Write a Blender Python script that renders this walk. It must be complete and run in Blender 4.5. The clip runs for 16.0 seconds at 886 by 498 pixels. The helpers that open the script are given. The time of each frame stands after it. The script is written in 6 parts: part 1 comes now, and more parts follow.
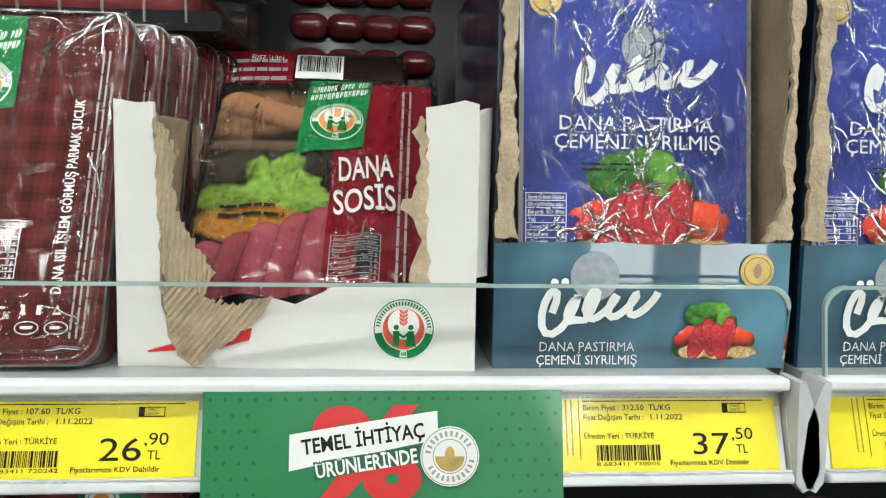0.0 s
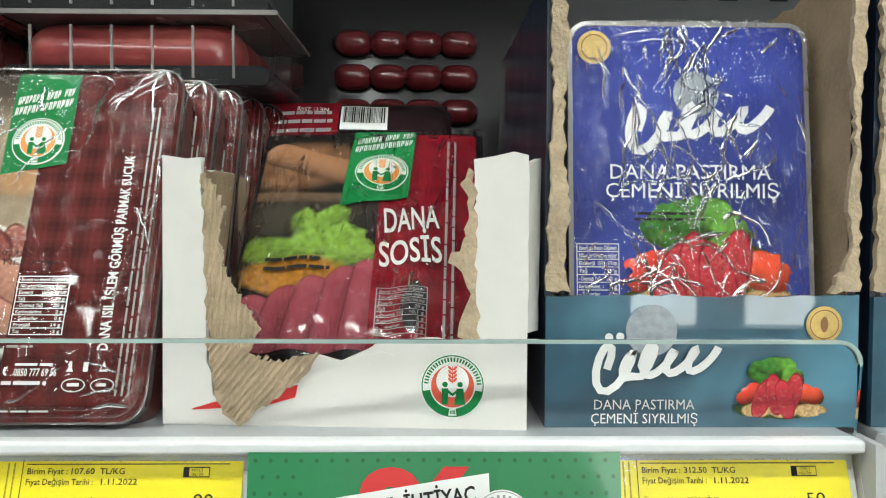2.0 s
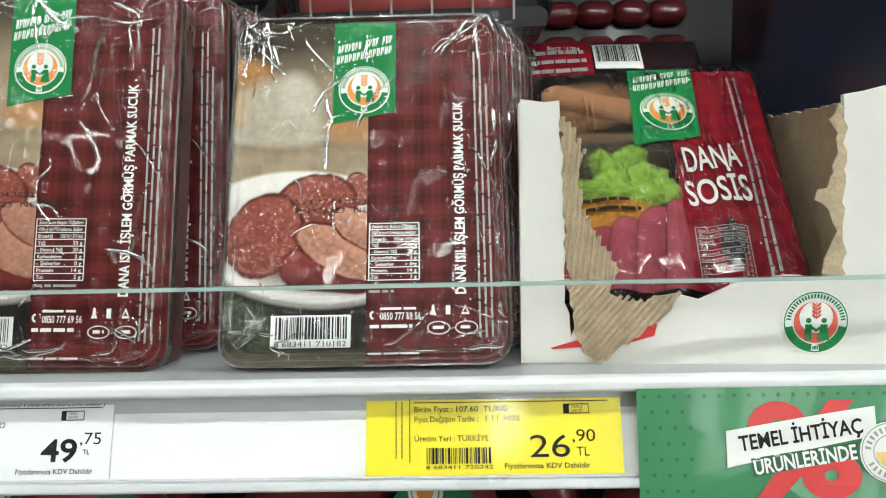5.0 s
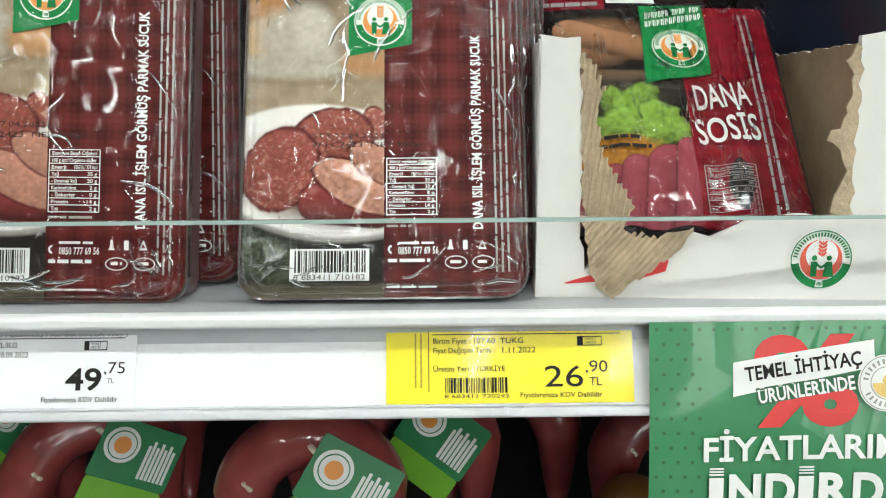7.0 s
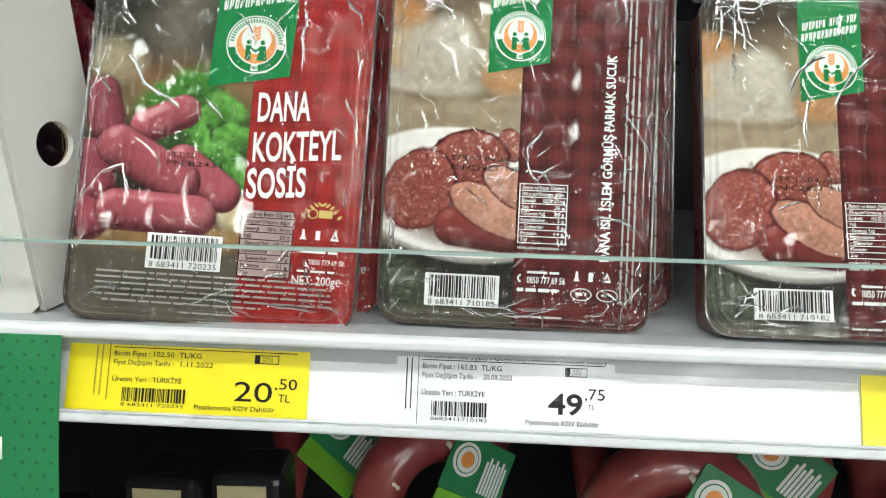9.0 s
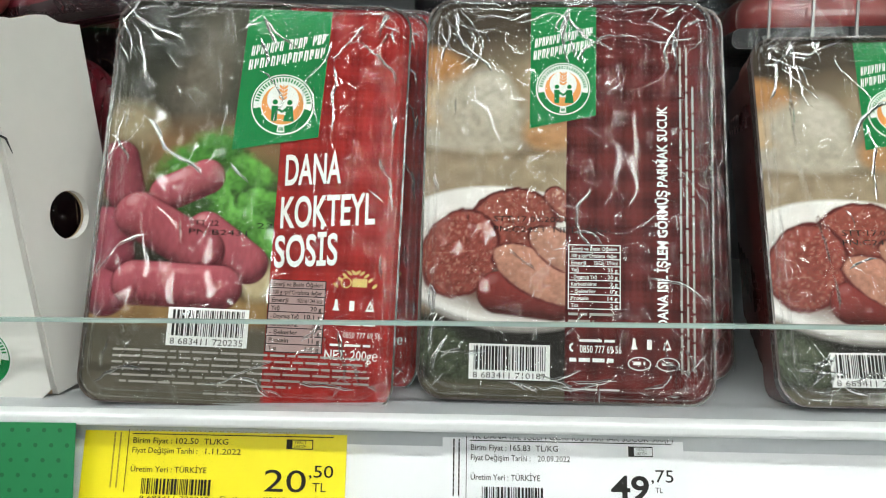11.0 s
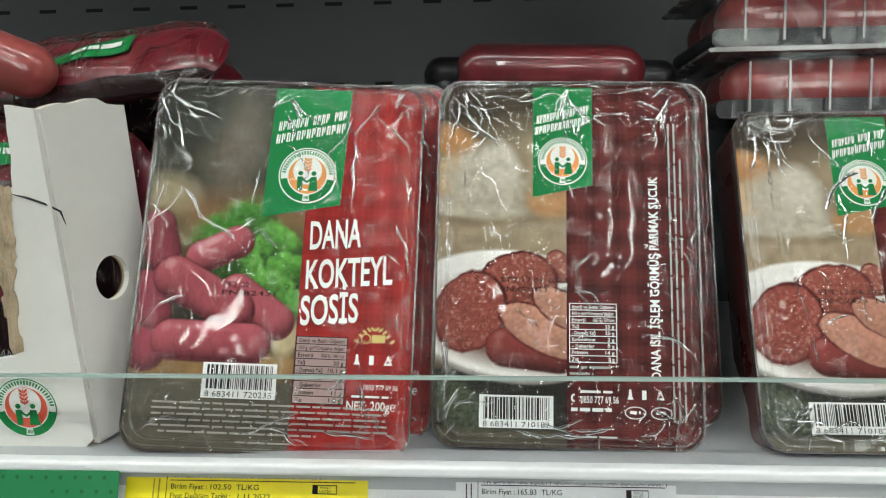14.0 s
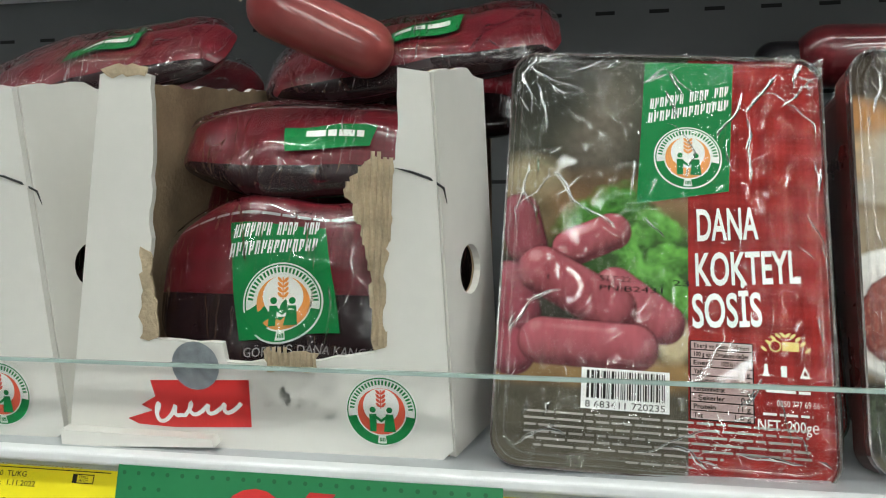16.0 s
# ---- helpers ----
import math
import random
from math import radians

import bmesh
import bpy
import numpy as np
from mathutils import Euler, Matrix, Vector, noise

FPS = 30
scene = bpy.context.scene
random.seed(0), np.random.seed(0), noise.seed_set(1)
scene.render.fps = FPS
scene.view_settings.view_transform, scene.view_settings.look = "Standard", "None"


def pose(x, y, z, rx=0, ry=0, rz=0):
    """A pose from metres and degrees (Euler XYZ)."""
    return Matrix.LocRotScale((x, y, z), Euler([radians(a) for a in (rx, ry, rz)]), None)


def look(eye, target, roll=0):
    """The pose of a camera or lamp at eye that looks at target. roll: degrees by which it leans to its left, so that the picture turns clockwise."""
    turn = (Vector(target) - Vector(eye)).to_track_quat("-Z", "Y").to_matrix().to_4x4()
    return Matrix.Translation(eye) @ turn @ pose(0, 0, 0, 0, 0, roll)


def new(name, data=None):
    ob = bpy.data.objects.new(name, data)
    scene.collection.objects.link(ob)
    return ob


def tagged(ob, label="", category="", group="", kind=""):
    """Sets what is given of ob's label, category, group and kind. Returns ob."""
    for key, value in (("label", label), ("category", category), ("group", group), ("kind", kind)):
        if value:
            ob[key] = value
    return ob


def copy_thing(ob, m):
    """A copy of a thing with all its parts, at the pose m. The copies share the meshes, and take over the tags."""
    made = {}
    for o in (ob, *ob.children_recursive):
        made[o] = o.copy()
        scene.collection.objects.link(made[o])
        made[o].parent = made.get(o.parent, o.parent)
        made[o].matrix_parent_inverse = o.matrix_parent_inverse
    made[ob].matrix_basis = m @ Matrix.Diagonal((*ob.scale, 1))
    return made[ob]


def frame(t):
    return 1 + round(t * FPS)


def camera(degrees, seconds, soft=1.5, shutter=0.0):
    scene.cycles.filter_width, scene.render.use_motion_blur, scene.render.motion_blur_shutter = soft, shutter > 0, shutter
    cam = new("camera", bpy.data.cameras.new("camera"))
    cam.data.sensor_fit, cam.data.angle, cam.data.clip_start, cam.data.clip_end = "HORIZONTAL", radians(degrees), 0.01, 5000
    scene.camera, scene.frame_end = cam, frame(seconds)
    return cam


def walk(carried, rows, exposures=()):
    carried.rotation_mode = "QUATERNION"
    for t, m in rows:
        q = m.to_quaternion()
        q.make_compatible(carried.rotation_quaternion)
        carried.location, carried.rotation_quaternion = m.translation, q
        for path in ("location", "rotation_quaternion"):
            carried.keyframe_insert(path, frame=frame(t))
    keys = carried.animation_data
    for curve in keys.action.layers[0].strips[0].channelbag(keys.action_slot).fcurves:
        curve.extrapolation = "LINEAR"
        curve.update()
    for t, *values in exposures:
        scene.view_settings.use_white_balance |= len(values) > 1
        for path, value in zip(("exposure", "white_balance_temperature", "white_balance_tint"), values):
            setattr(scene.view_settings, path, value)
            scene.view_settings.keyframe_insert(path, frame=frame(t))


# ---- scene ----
cam = camera(61.4, 16.0, soft=1.1)
PATH = [
    (0, (-0.041, 0.036, 1.375), (0.105, 2.023, 1.193), 0.9),
    (0.5, (-0.038, 0.042, 1.377), (0.061, 2.036, 1.255), 0.9),
    (1, (-0.041, 0.044, 1.377), (0.025, 2.041, 1.285), 0.9),
    (1.5, (-0.042, 0.044, 1.378), (0.006, 2.042, 1.301), 0.6),
    (2, (-0.045, 0.044, 1.379), (-0.001, 2.042, 1.309), 0.3),
    (2.5, (-0.048, 0.041, 1.385), (-0.016, 2.04, 1.334), 0.8),
    (3, (-0.044, 0.038, 1.37), (-0.005, 2.03, 1.198), 0.2),
    (3.5, (-0.047, 0.03, 1.359), (-0.003, 2.016, 1.129), -0.6),
    (4, (-0.095, 0.027, 1.374), (-0.092, 2.014, 1.146), -0.8),
    (4.5, (-0.156, 0.035, 1.38), (-0.194, 2.022, 1.154), -1.2),
    (4.7, (-0.167, 0.041, 1.38), (-0.214, 2.028, 1.158), -1.3),
    (6.8, (-0.191, 0.038, 1.389), (-0.18, 2.002, 1.01), -0.3),
    (7, (-0.193, 0.037, 1.382), (-0.175, 1.996, 0.979), -0.4),
    (7.5, (-0.205, 0.027, 1.374), (-0.188, 1.974, 0.918), -0.6),
    (8, (-0.255, 0.023, 1.371), (-0.31, 1.976, 0.945), 0.3),
    (8.5, (-0.325, 0.041, 1.389), (-0.453, 2.001, 1.012), 0.7),
    (9, (-0.368, 0.021, 1.394), (-0.495, 1.981, 1.019), 1.1),
    (9.2, (-0.379, 0.032, 1.393), (-0.508, 1.992, 1.019), 1.1),
    (11.3, (-0.386, 0.045, 1.401), (-0.521, 2.025, 1.159), -0.6),
    (11.5, (-0.382, 0.04, 1.408), (-0.51, 2.02, 1.16), -0.7),
    (12, (-0.376, 0.031, 1.415), (-0.485, 2.013, 1.171), -1.0),
    (12.5, (-0.375, 0.025, 1.418), (-0.483, 2.01, 1.203), -1.3),
    (13, (-0.381, 0.026, 1.417), (-0.488, 2.011, 1.198), -1.8),
    (13.5, (-0.383, 0.023, 1.418), (-0.498, 2.008, 1.202), -2.1),
    (14, (-0.39, 0.016, 1.414), (-0.525, 2.004, 1.25), -0.6),
    (14.5, (-0.458, 0.02, 1.393), (-0.64, 2.008, 1.266), 0.2),
    (15, (-0.505, 0.033, 1.39), (-0.822, 2.006, 1.322), 0.5),
    (15.5, (-0.521, 0.043, 1.387), (-0.863, 2.013, 1.328), 0.5),
    (16, (-0.524, 0.044, 1.388), (-0.88, 2.012, 1.349), 0.2),
]
walk(cam, [(t, look(eye, target, roll)) for t, eye, target, roll in PATH], [(0.0, -0.03), (4.5, -0.06), (9.0, 0.0), (12.0, -0.15), (16.0, -0.29)])

# ---- world, lights ----
world = bpy.data.worlds.new("store_world")
scene.world = world
world.use_nodes = True
world.node_tree.nodes["Background"].inputs[0].default_value = (0.9, 0.95, 1.0, 1)
world.node_tree.nodes["Background"].inputs[1].default_value = 0.05
LAMP = 36.0


# ---- materials ----
def mat(name, col, rough=0.5, metal=0.0, var=0.15, scale=40.0, bump=0.0, bscale=250.0, coat=0.0, emit=0.0, spec=0.5):
    m = bpy.data.materials.new(name)
    m.use_nodes = True
    t = m.node_tree
    b = t.nodes["Principled BSDF"]
    tc = t.nodes.new("ShaderNodeTexCoord")
    if var:
        n1, n2 = t.nodes.new("ShaderNodeTexNoise"), t.nodes.new("ShaderNodeTexNoise")
        n1.inputs["Scale"].default_value, n2.inputs["Scale"].default_value = scale, scale * 9
        n1.inputs["Detail"].default_value = 5
        for n in (n1, n2):
            t.links.new(tc.outputs["Object"], n.inputs["Vector"])
        add = t.nodes.new("ShaderNodeMath")
        add.operation = "MULTIPLY_ADD"
        add.inputs[1].default_value = 0.35
        t.links.new(n2.outputs[0], add.inputs[0])
        t.links.new(n1.outputs[0], add.inputs[2])
        mr = t.nodes.new("ShaderNodeMapRange")
        mr.inputs[1].default_value, mr.inputs[2].default_value = 0.35, 1.0
        mr.inputs[3].default_value, mr.inputs[4].default_value = 1 - var, 1 + var
        t.links.new(add.outputs[0], mr.inputs[0])
        mul = t.nodes.new("ShaderNodeVectorMath")
        mul.operation = "SCALE"
        mul.inputs[0].default_value = col
        t.links.new(mr.outputs[0], mul.inputs["Scale"])
        t.links.new(mul.outputs[0], b.inputs["Base Color"])
        rr = t.nodes.new("ShaderNodeMapRange")
        rr.inputs[3].default_value, rr.inputs[4].default_value = max(0.02, rough - 0.1), min(1, rough + 0.1)
        t.links.new(n1.outputs[0], rr.inputs[0])
        t.links.new(rr.outputs[0], b.inputs["Roughness"])
    else:
        b.inputs["Base Color"].default_value = (*col, 1)
        b.inputs["Roughness"].default_value = rough
    b.inputs["Metallic"].default_value = metal
    b.inputs["Coat Weight"].default_value = coat
    b.inputs["Coat Roughness"].default_value = 0.08
    b.inputs["Specular IOR Level"].default_value = spec
    if bump:
        n, bp = t.nodes.new("ShaderNodeTexNoise"), t.nodes.new("ShaderNodeBump")
        n.inputs["Scale"].default_value = bscale
        n.inputs["Detail"].default_value = 4
        bp.inputs["Strength"].default_value = bump
        bp.inputs["Distance"].default_value = 0.002
        t.links.new(tc.outputs["Object"], n.inputs["Vector"])
        t.links.new(n.outputs[0], bp.inputs["Height"])
        t.links.new(bp.outputs[0], b.inputs["Normal"])
        t.links.new(bp.outputs[0], b.inputs["Coat Normal"])
    if emit:
        b.inputs["Emission Color"].default_value = (0.94, 1.0, 0.95, 1)
        b.inputs["Emission Strength"].default_value = emit
    return m


def ramp_mat(name, stops, scale, rough=0.4, stretch=(1, 1, 1), detail=3.0, distort=0.0, coat=0.0):
    """Printed or natural mottle: noise through a colour ramp."""
    m = bpy.data.materials.new(name)
    m.use_nodes = True
    t = m.node_tree
    b = t.nodes["Principled BSDF"]
    tc, mp, n, r = (t.nodes.new("ShaderNode" + k) for k in ("TexCoord", "Mapping", "TexNoise", "ValToRGB"))
    mp.inputs["Scale"].default_value = stretch
    n.inputs["Scale"].default_value, n.inputs["Detail"].default_value, n.inputs["Distortion"].default_value = scale, detail, distort
    e = r.color_ramp.elements
    while len(e) < len(stops):
        e.new(0.5)
    for k, (p, c) in zip(e, stops):
        k.position, k.color = p, (*c, 1)
    t.links.new(tc.outputs["Object"], mp.inputs[0])
    t.links.new(mp.outputs[0], n.inputs["Vector"])
    t.links.new(n.outputs[0], r.inputs[0])
    t.links.new(r.outputs[0], b.inputs["Base Color"])
    b.inputs["Roughness"].default_value = rough
    b.inputs["Coat Weight"].default_value = coat
    b.inputs["Specular IOR Level"].default_value = 0.12 if not coat else 0.4
    return m


def plaid_mat(name, col, dark, period=0.0115, rough=0.35, coat=0.0):
    """Tartan print: two crossed families of soft darker bands."""
    m = bpy.data.materials.new(name)
    m.use_nodes = True
    t = m.node_tree
    b = t.nodes["Principled BSDF"]
    tc, sep = t.nodes.new("ShaderNodeTexCoord"), t.nodes.new("ShaderNodeSeparateXYZ")
    t.links.new(tc.outputs["Object"], sep.inputs[0])
    waves = []
    for axis in ("X", "Z"):
        for mul, amp in ((1.0, 0.6), (4.0, 0.25)):
            f = t.nodes.new("ShaderNodeMath")
            f.operation = "MULTIPLY"
            f.inputs[1].default_value = math.tau / period * mul
            s = t.nodes.new("ShaderNodeMath")
            s.operation = "SINE"
            a = t.nodes.new("ShaderNodeMath")
            a.operation = "MULTIPLY"
            a.inputs[1].default_value = amp
            t.links.new(sep.outputs[axis], f.inputs[0])
            t.links.new(f.outputs[0], s.inputs[0])
            t.links.new(s.outputs[0], a.inputs[0])
            waves.append(a.outputs[0])
    tot = waves[0]
    for w in waves[1:]:
        a = t.nodes.new("ShaderNodeMath")
        t.links.new(tot, a.inputs[0])
        t.links.new(w, a.inputs[1])
        tot = a.outputs[0]
    mr, mix = t.nodes.new("ShaderNodeMapRange"), t.nodes.new("ShaderNodeMix")
    mr.inputs[1].default_value, mr.inputs[2].default_value = -1.4, 1.4
    mix.data_type = "RGBA"
    mix.inputs[6].default_value, mix.inputs[7].default_value = (*col, 1), (*dark, 1)
    t.links.new(tot, mr.inputs[0])
    t.links.new(mr.outputs[0], mix.inputs[0])
    t.links.new(mix.outputs[2], b.inputs["Base Color"])
    b.inputs["Roughness"].default_value = rough
    b.inputs["Coat Weight"].default_value = coat
    b.inputs["Specular IOR Level"].default_value = 0.12 if not coat else 0.4
    return m


def film_mat(name, scale=22.0, strength=0.6, rough=0.07, dist=3.0, ior=1.5, stretch=(1, 1, 0.45)):
    """Clear wrinkled cling film: transparent, with gloss by Fresnel."""
    m = bpy.data.materials.new(name)
    m.use_nodes = True
    t = m.node_tree
    t.nodes.remove(t.nodes["Principled BSDF"])
    out = t.nodes["Material Output"]
    tc, mp, n, n2, bp, bp2, fr, tr, gl, mx = (t.nodes.new("ShaderNode" + k) for k in (
        "TexCoord", "Mapping", "TexNoise", "TexNoise", "Bump", "Bump", "Fresnel", "BsdfTransparent", "BsdfGlossy", "MixShader"))
    mp.inputs["Scale"].default_value = stretch
    n.inputs["Scale"].default_value, n.inputs["Distortion"].default_value, n.inputs["Detail"].default_value = scale, dist, 1.5
    n2.inputs["Scale"].default_value, n2.inputs["Detail"].default_value = scale * 3.5, 1.0
    bp.inputs["Strength"].default_value, bp.inputs["Distance"].default_value = strength, 0.003
    bp2.inputs["Strength"].default_value, bp2.inputs["Distance"].default_value = strength * 0.8, 0.0009
    fr.inputs["IOR"].default_value = ior
    gl.inputs["Roughness"].default_value = rough
    t.links.new(tc.outputs["Object"], mp.inputs[0])
    t.links.new(mp.outputs[0], n.inputs["Vector"])
    t.links.new(mp.outputs[0], n2.inputs["Vector"])
    mask = t.nodes.new("ShaderNodeTexNoise")
    mask.inputs["Scale"].default_value = scale * 1.7
    t.links.new(tc.outputs["Object"], mask.inputs["Vector"])
    gate = t.nodes.new("ShaderNodeMapRange")
    gate.inputs[1].default_value, gate.inputs[2].default_value = 0.4, 0.55
    t.links.new(mask.outputs[0], gate.inputs[0])
    for src, dst in ((n, bp), (n2, bp2)):
        off, ab, ridge, mul = t.nodes.new("ShaderNodeMath"), t.nodes.new("ShaderNodeMath"), t.nodes.new("ShaderNodeMapRange"), t.nodes.new("ShaderNodeMath")
        off.operation, ab.operation, mul.operation = "SUBTRACT", "ABSOLUTE", "MULTIPLY"
        off.inputs[1].default_value = 0.5
        ridge.interpolation_type = "SMOOTHSTEP"
        ridge.inputs[1].default_value, ridge.inputs[2].default_value, ridge.inputs[3].default_value, ridge.inputs[4].default_value = 0.0, 0.055, 1.0, 0.0
        t.links.new(src.outputs[0], off.inputs[0])
        t.links.new(off.outputs[0], ab.inputs[0])
        t.links.new(ab.outputs[0], ridge.inputs[0])
        t.links.new(ridge.outputs[0], mul.inputs[0])
        t.links.new(gate.outputs[0], mul.inputs[1])
        t.links.new(mul.outputs[0], dst.inputs["Height"])
    t.links.new(bp.outputs[0], bp2.inputs["Normal"])
    t.links.new(bp2.outputs[0], gl.inputs["Normal"])
    t.links.new(bp2.outputs[0], fr.inputs["Normal"])
    t.links.new(fr.outputs[0], mx.inputs[0])
    t.links.new(tr.outputs[0], mx.inputs[1])
    t.links.new(gl.outputs[0], mx.inputs[2])
    t.links.new(mx.outputs[0], out.inputs[0])
    return m


def ink_mat(name, rough=0.4):
    """Four-colour print on card: the ink laid down by Print."""
    m = bpy.data.materials.new(name)
    m.use_nodes = True
    t = m.node_tree
    b = t.nodes["Principled BSDF"]
    at = t.nodes.new("ShaderNodeAttribute")
    at.attribute_name = "ink"
    t.links.new(at.outputs["Color"], b.inputs["Base Color"])
    b.inputs["Roughness"].default_value = rough
    b.inputs["Specular IOR Level"].default_value = 0.12
    return m


M_PRINT = ink_mat("printed_photograph")
M_WHITE = mat("shelf_white_enamel", (0.78, 0.79, 0.8), 0.35, var=0.05, bump=0.05)
M_SHELF = mat("shelf_grey_steel", (0.5, 0.52, 0.54), 0.4, 0.2, var=0.1, scale=15, bump=0.08)
# Near-black: the shade over the lower shelf is put into its colour.
M_DECK_SHADE = mat("deck_shaded_grey", (0.035, 0.035, 0.038), 0.5, var=0.15, scale=12)
M_BACK = mat("back_panel_grey", (0.16, 0.165, 0.172), 0.5, 0.1, var=0.08, scale=6, bump=0.05)
M_SLOT = mat("slot_dark", (0.02, 0.02, 0.02), 0.8, var=0)
M_PLASTIC = mat("rail_clear_grey_plastic", (0.62, 0.63, 0.65), 0.3, var=0.06)
M_CAP = mat("end_cap_grey_plastic", (0.52, 0.52, 0.53), 0.4, var=0.06)
M_FLOOR = mat("floor_tile_grey", (0.2, 0.19, 0.18), 0.3, var=0.12, scale=4)
# Unseen walls and ceiling, kept dark to cut haze reflected in the film.
M_ROOM = mat("room_wall_kept_dark", (0.07, 0.07, 0.07), 0.7, var=0.08, scale=2)
M_CEIL = mat("ceiling_kept_dark", (0.075, 0.075, 0.077), 0.8, var=0.05, scale=2)
M_LAMP = mat("lamp_diffuser", (0.9, 0.9, 0.9), 0.5, var=0, emit=LAMP)
M_YELLOW = mat("label_yellow_card", (0.86, 0.72, 0.012), 0.4, var=0.05, coat=0.25)
M_CARD = mat("label_white_card", (0.82, 0.82, 0.84), 0.45, var=0.04, coat=0.2)
M_INK = mat("ink_black", (0.02, 0.018, 0.017), 0.6, var=0, spec=0.15)
M_INKW = mat("ink_white", (0.82, 0.82, 0.8), 0.45, var=0)
M_INKO = mat("ink_olive", (0.33, 0.26, 0.02), 0.5, var=0)
M_INKS = mat("ink_small_print", (0.34, 0.31, 0.28), 0.5, var=0)
M_PINKT = mat("ink_table_pink", (0.4, 0.27, 0.26), 0.5, var=0.05)
M_GREY = mat("ink_grey", (0.35, 0.33, 0.33), 0.5, var=0)
M_PROMO = mat("poster_green", (0.022, 0.2, 0.075), 0.4, var=0.08, coat=0.3)
M_PROMOD = mat("poster_green_dark", (0.012, 0.11, 0.04), 0.4, var=0.05)
M_RED = mat("poster_red", (0.62, 0.03, 0.03), 0.4, var=0.05)
M_FLAG = mat("flag_green", (0.008, 0.2, 0.055), 0.4, var=0.08, spec=0.12)
M_ORANGE = mat("emblem_orange", (0.8, 0.3, 0.06), 0.4, var=0.05)
M_EMRED = mat("emblem_red", (0.72, 0.1, 0.05), 0.4, var=0.05)
M_CARTON = mat("carton_white", (0.74, 0.72, 0.68), 0.55, var=0.06, scale=14, bump=0.12, bscale=60)
M_KRAFT = mat("carton_kraft", (0.36, 0.26, 0.16), 0.85, var=0.25, scale=60, bump=0.4, bscale=400)
M_KRAFTL = mat("carton_torn_paper", (0.47, 0.37, 0.25), 0.9, var=0.3, scale=90, bump=0.8, bscale=300)
M_BLACK = mat("black_plastic", (0.01, 0.009, 0.011), 0.35, var=0.1, coat=0.15, spec=0.25)
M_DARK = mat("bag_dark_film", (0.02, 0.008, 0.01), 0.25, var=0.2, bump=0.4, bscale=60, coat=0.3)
M_MEAT = ramp_mat("sausage_pink_skin", [(0.3, (0.2, 0.03, 0.032)), (0.55, (0.29, 0.055, 0.052)), (0.8, (0.4, 0.1, 0.085))], 45, 0.28, coat=0.5)
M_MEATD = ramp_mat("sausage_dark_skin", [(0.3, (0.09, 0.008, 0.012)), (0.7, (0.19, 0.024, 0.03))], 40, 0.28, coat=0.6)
M_BAGRED = plaid_mat("bag_red_tartan", (0.17, 0.014, 0.024), (0.1, 0.007, 0.012), 0.012, 0.3, coat=0.4)
M_PLAID = plaid_mat("tartan_red", (0.36, 0.022, 0.018), (0.2, 0.011, 0.011))
M_PLAIDB = plaid_mat("tartan_brown", (0.135, 0.018, 0.016), (0.05, 0.006, 0.006))
M_PLAIDS = plaid_mat("tartan_crimson", (0.26, 0.01, 0.02), (0.15, 0.005, 0.012))
M_SKIN = ramp_mat("photo_sucuk_skin", [(0.3, (0.09, 0.015, 0.013)), (0.7, (0.22, 0.05, 0.04))], 120, 0.4)
M_PLATE = mat("photo_plate", (0.72, 0.7, 0.68), 0.4, var=0.06)
M_BLUE = ramp_mat("pack_blue", [(0.3, (0.022, 0.03, 0.15)), (0.55, (0.05, 0.07, 0.33)), (0.75, (0.07, 0.1, 0.42))], 18, 0.35)
M_TEAL = ramp_mat("box_teal", [(0.3, (0.016, 0.032, 0.05)), (0.5, (0.03, 0.1, 0.15)), (0.72, (0.09, 0.26, 0.36))], 14, 0.3, coat=0.9)
M_NAVY = mat("box_navy", (0.012, 0.022, 0.045), 0.35, var=0.2, coat=0.3)
M_GOLD = mat("medal_gold", (0.55, 0.38, 0.12), 0.35, 0.4, var=0.25, scale=200)
M_SILVER = mat("seal_silver", (0.3, 0.33, 0.36), 0.4, 0.4, var=0.3, scale=250)
M_RIM = mat("tray_rim_smoky", (0.075, 0.058, 0.052), 0.22, var=0.3, scale=90, coat=0.8, bump=0.3, bscale=120)
M_TRAY = mat("tray_edge_pale", (0.24, 0.225, 0.22), 0.25, var=0.1, coat=0.5)
M_TRAYD = mat("tray_side_brown", (0.09, 0.02, 0.018), 0.3, var=0.2, coat=0.4)
M_LIME = mat("tag_lime", (0.16, 0.42, 0.03), 0.4, var=0.12, coat=0.2)
M_STRING = mat("cotton_string", (0.6, 0.53, 0.42), 0.9, var=0.25, scale=200, bump=0.5, bscale=900)
M_AMBER = mat("sausage_amber_wrap", (0.22, 0.09, 0.02), 0.4, var=0.3, coat=0.4)
M_CREAM = mat("cream_card", (0.5, 0.43, 0.25), 0.5, var=0.1)
M_FILM = film_mat("cling_film", 17.0, 1.0, 0.04, 1.0, 1.45)
M_FILMB = film_mat("cling_film_tight", 34.0, 1.0, 0.05, 1.0, 1.55, stretch=(1.5, 1, 0.4))
M_CLEAR = film_mat("clear_tray_plastic", 20.0, 0.2, 0.06, 0.5, 1.3)
M_FLAT = film_mat("rail_cover_film", 4.0, 0.05, 0.1, 0.2, 1.2)


def glass_mat():
    m = film_mat("acrylic_guard", 3.0, 0.02, 0.03, 0.0, 1.25)
    return m


M_GLASS = glass_mat()
M_CREASE = film_mat("clear_rim_gloss", 5.0, 0.02, 0.06, 0.0, 2.4)
M_GEDGE = mat("acrylic_edge", (0.36, 0.46, 0.43), 0.15, var=0.1, coat=0.6)


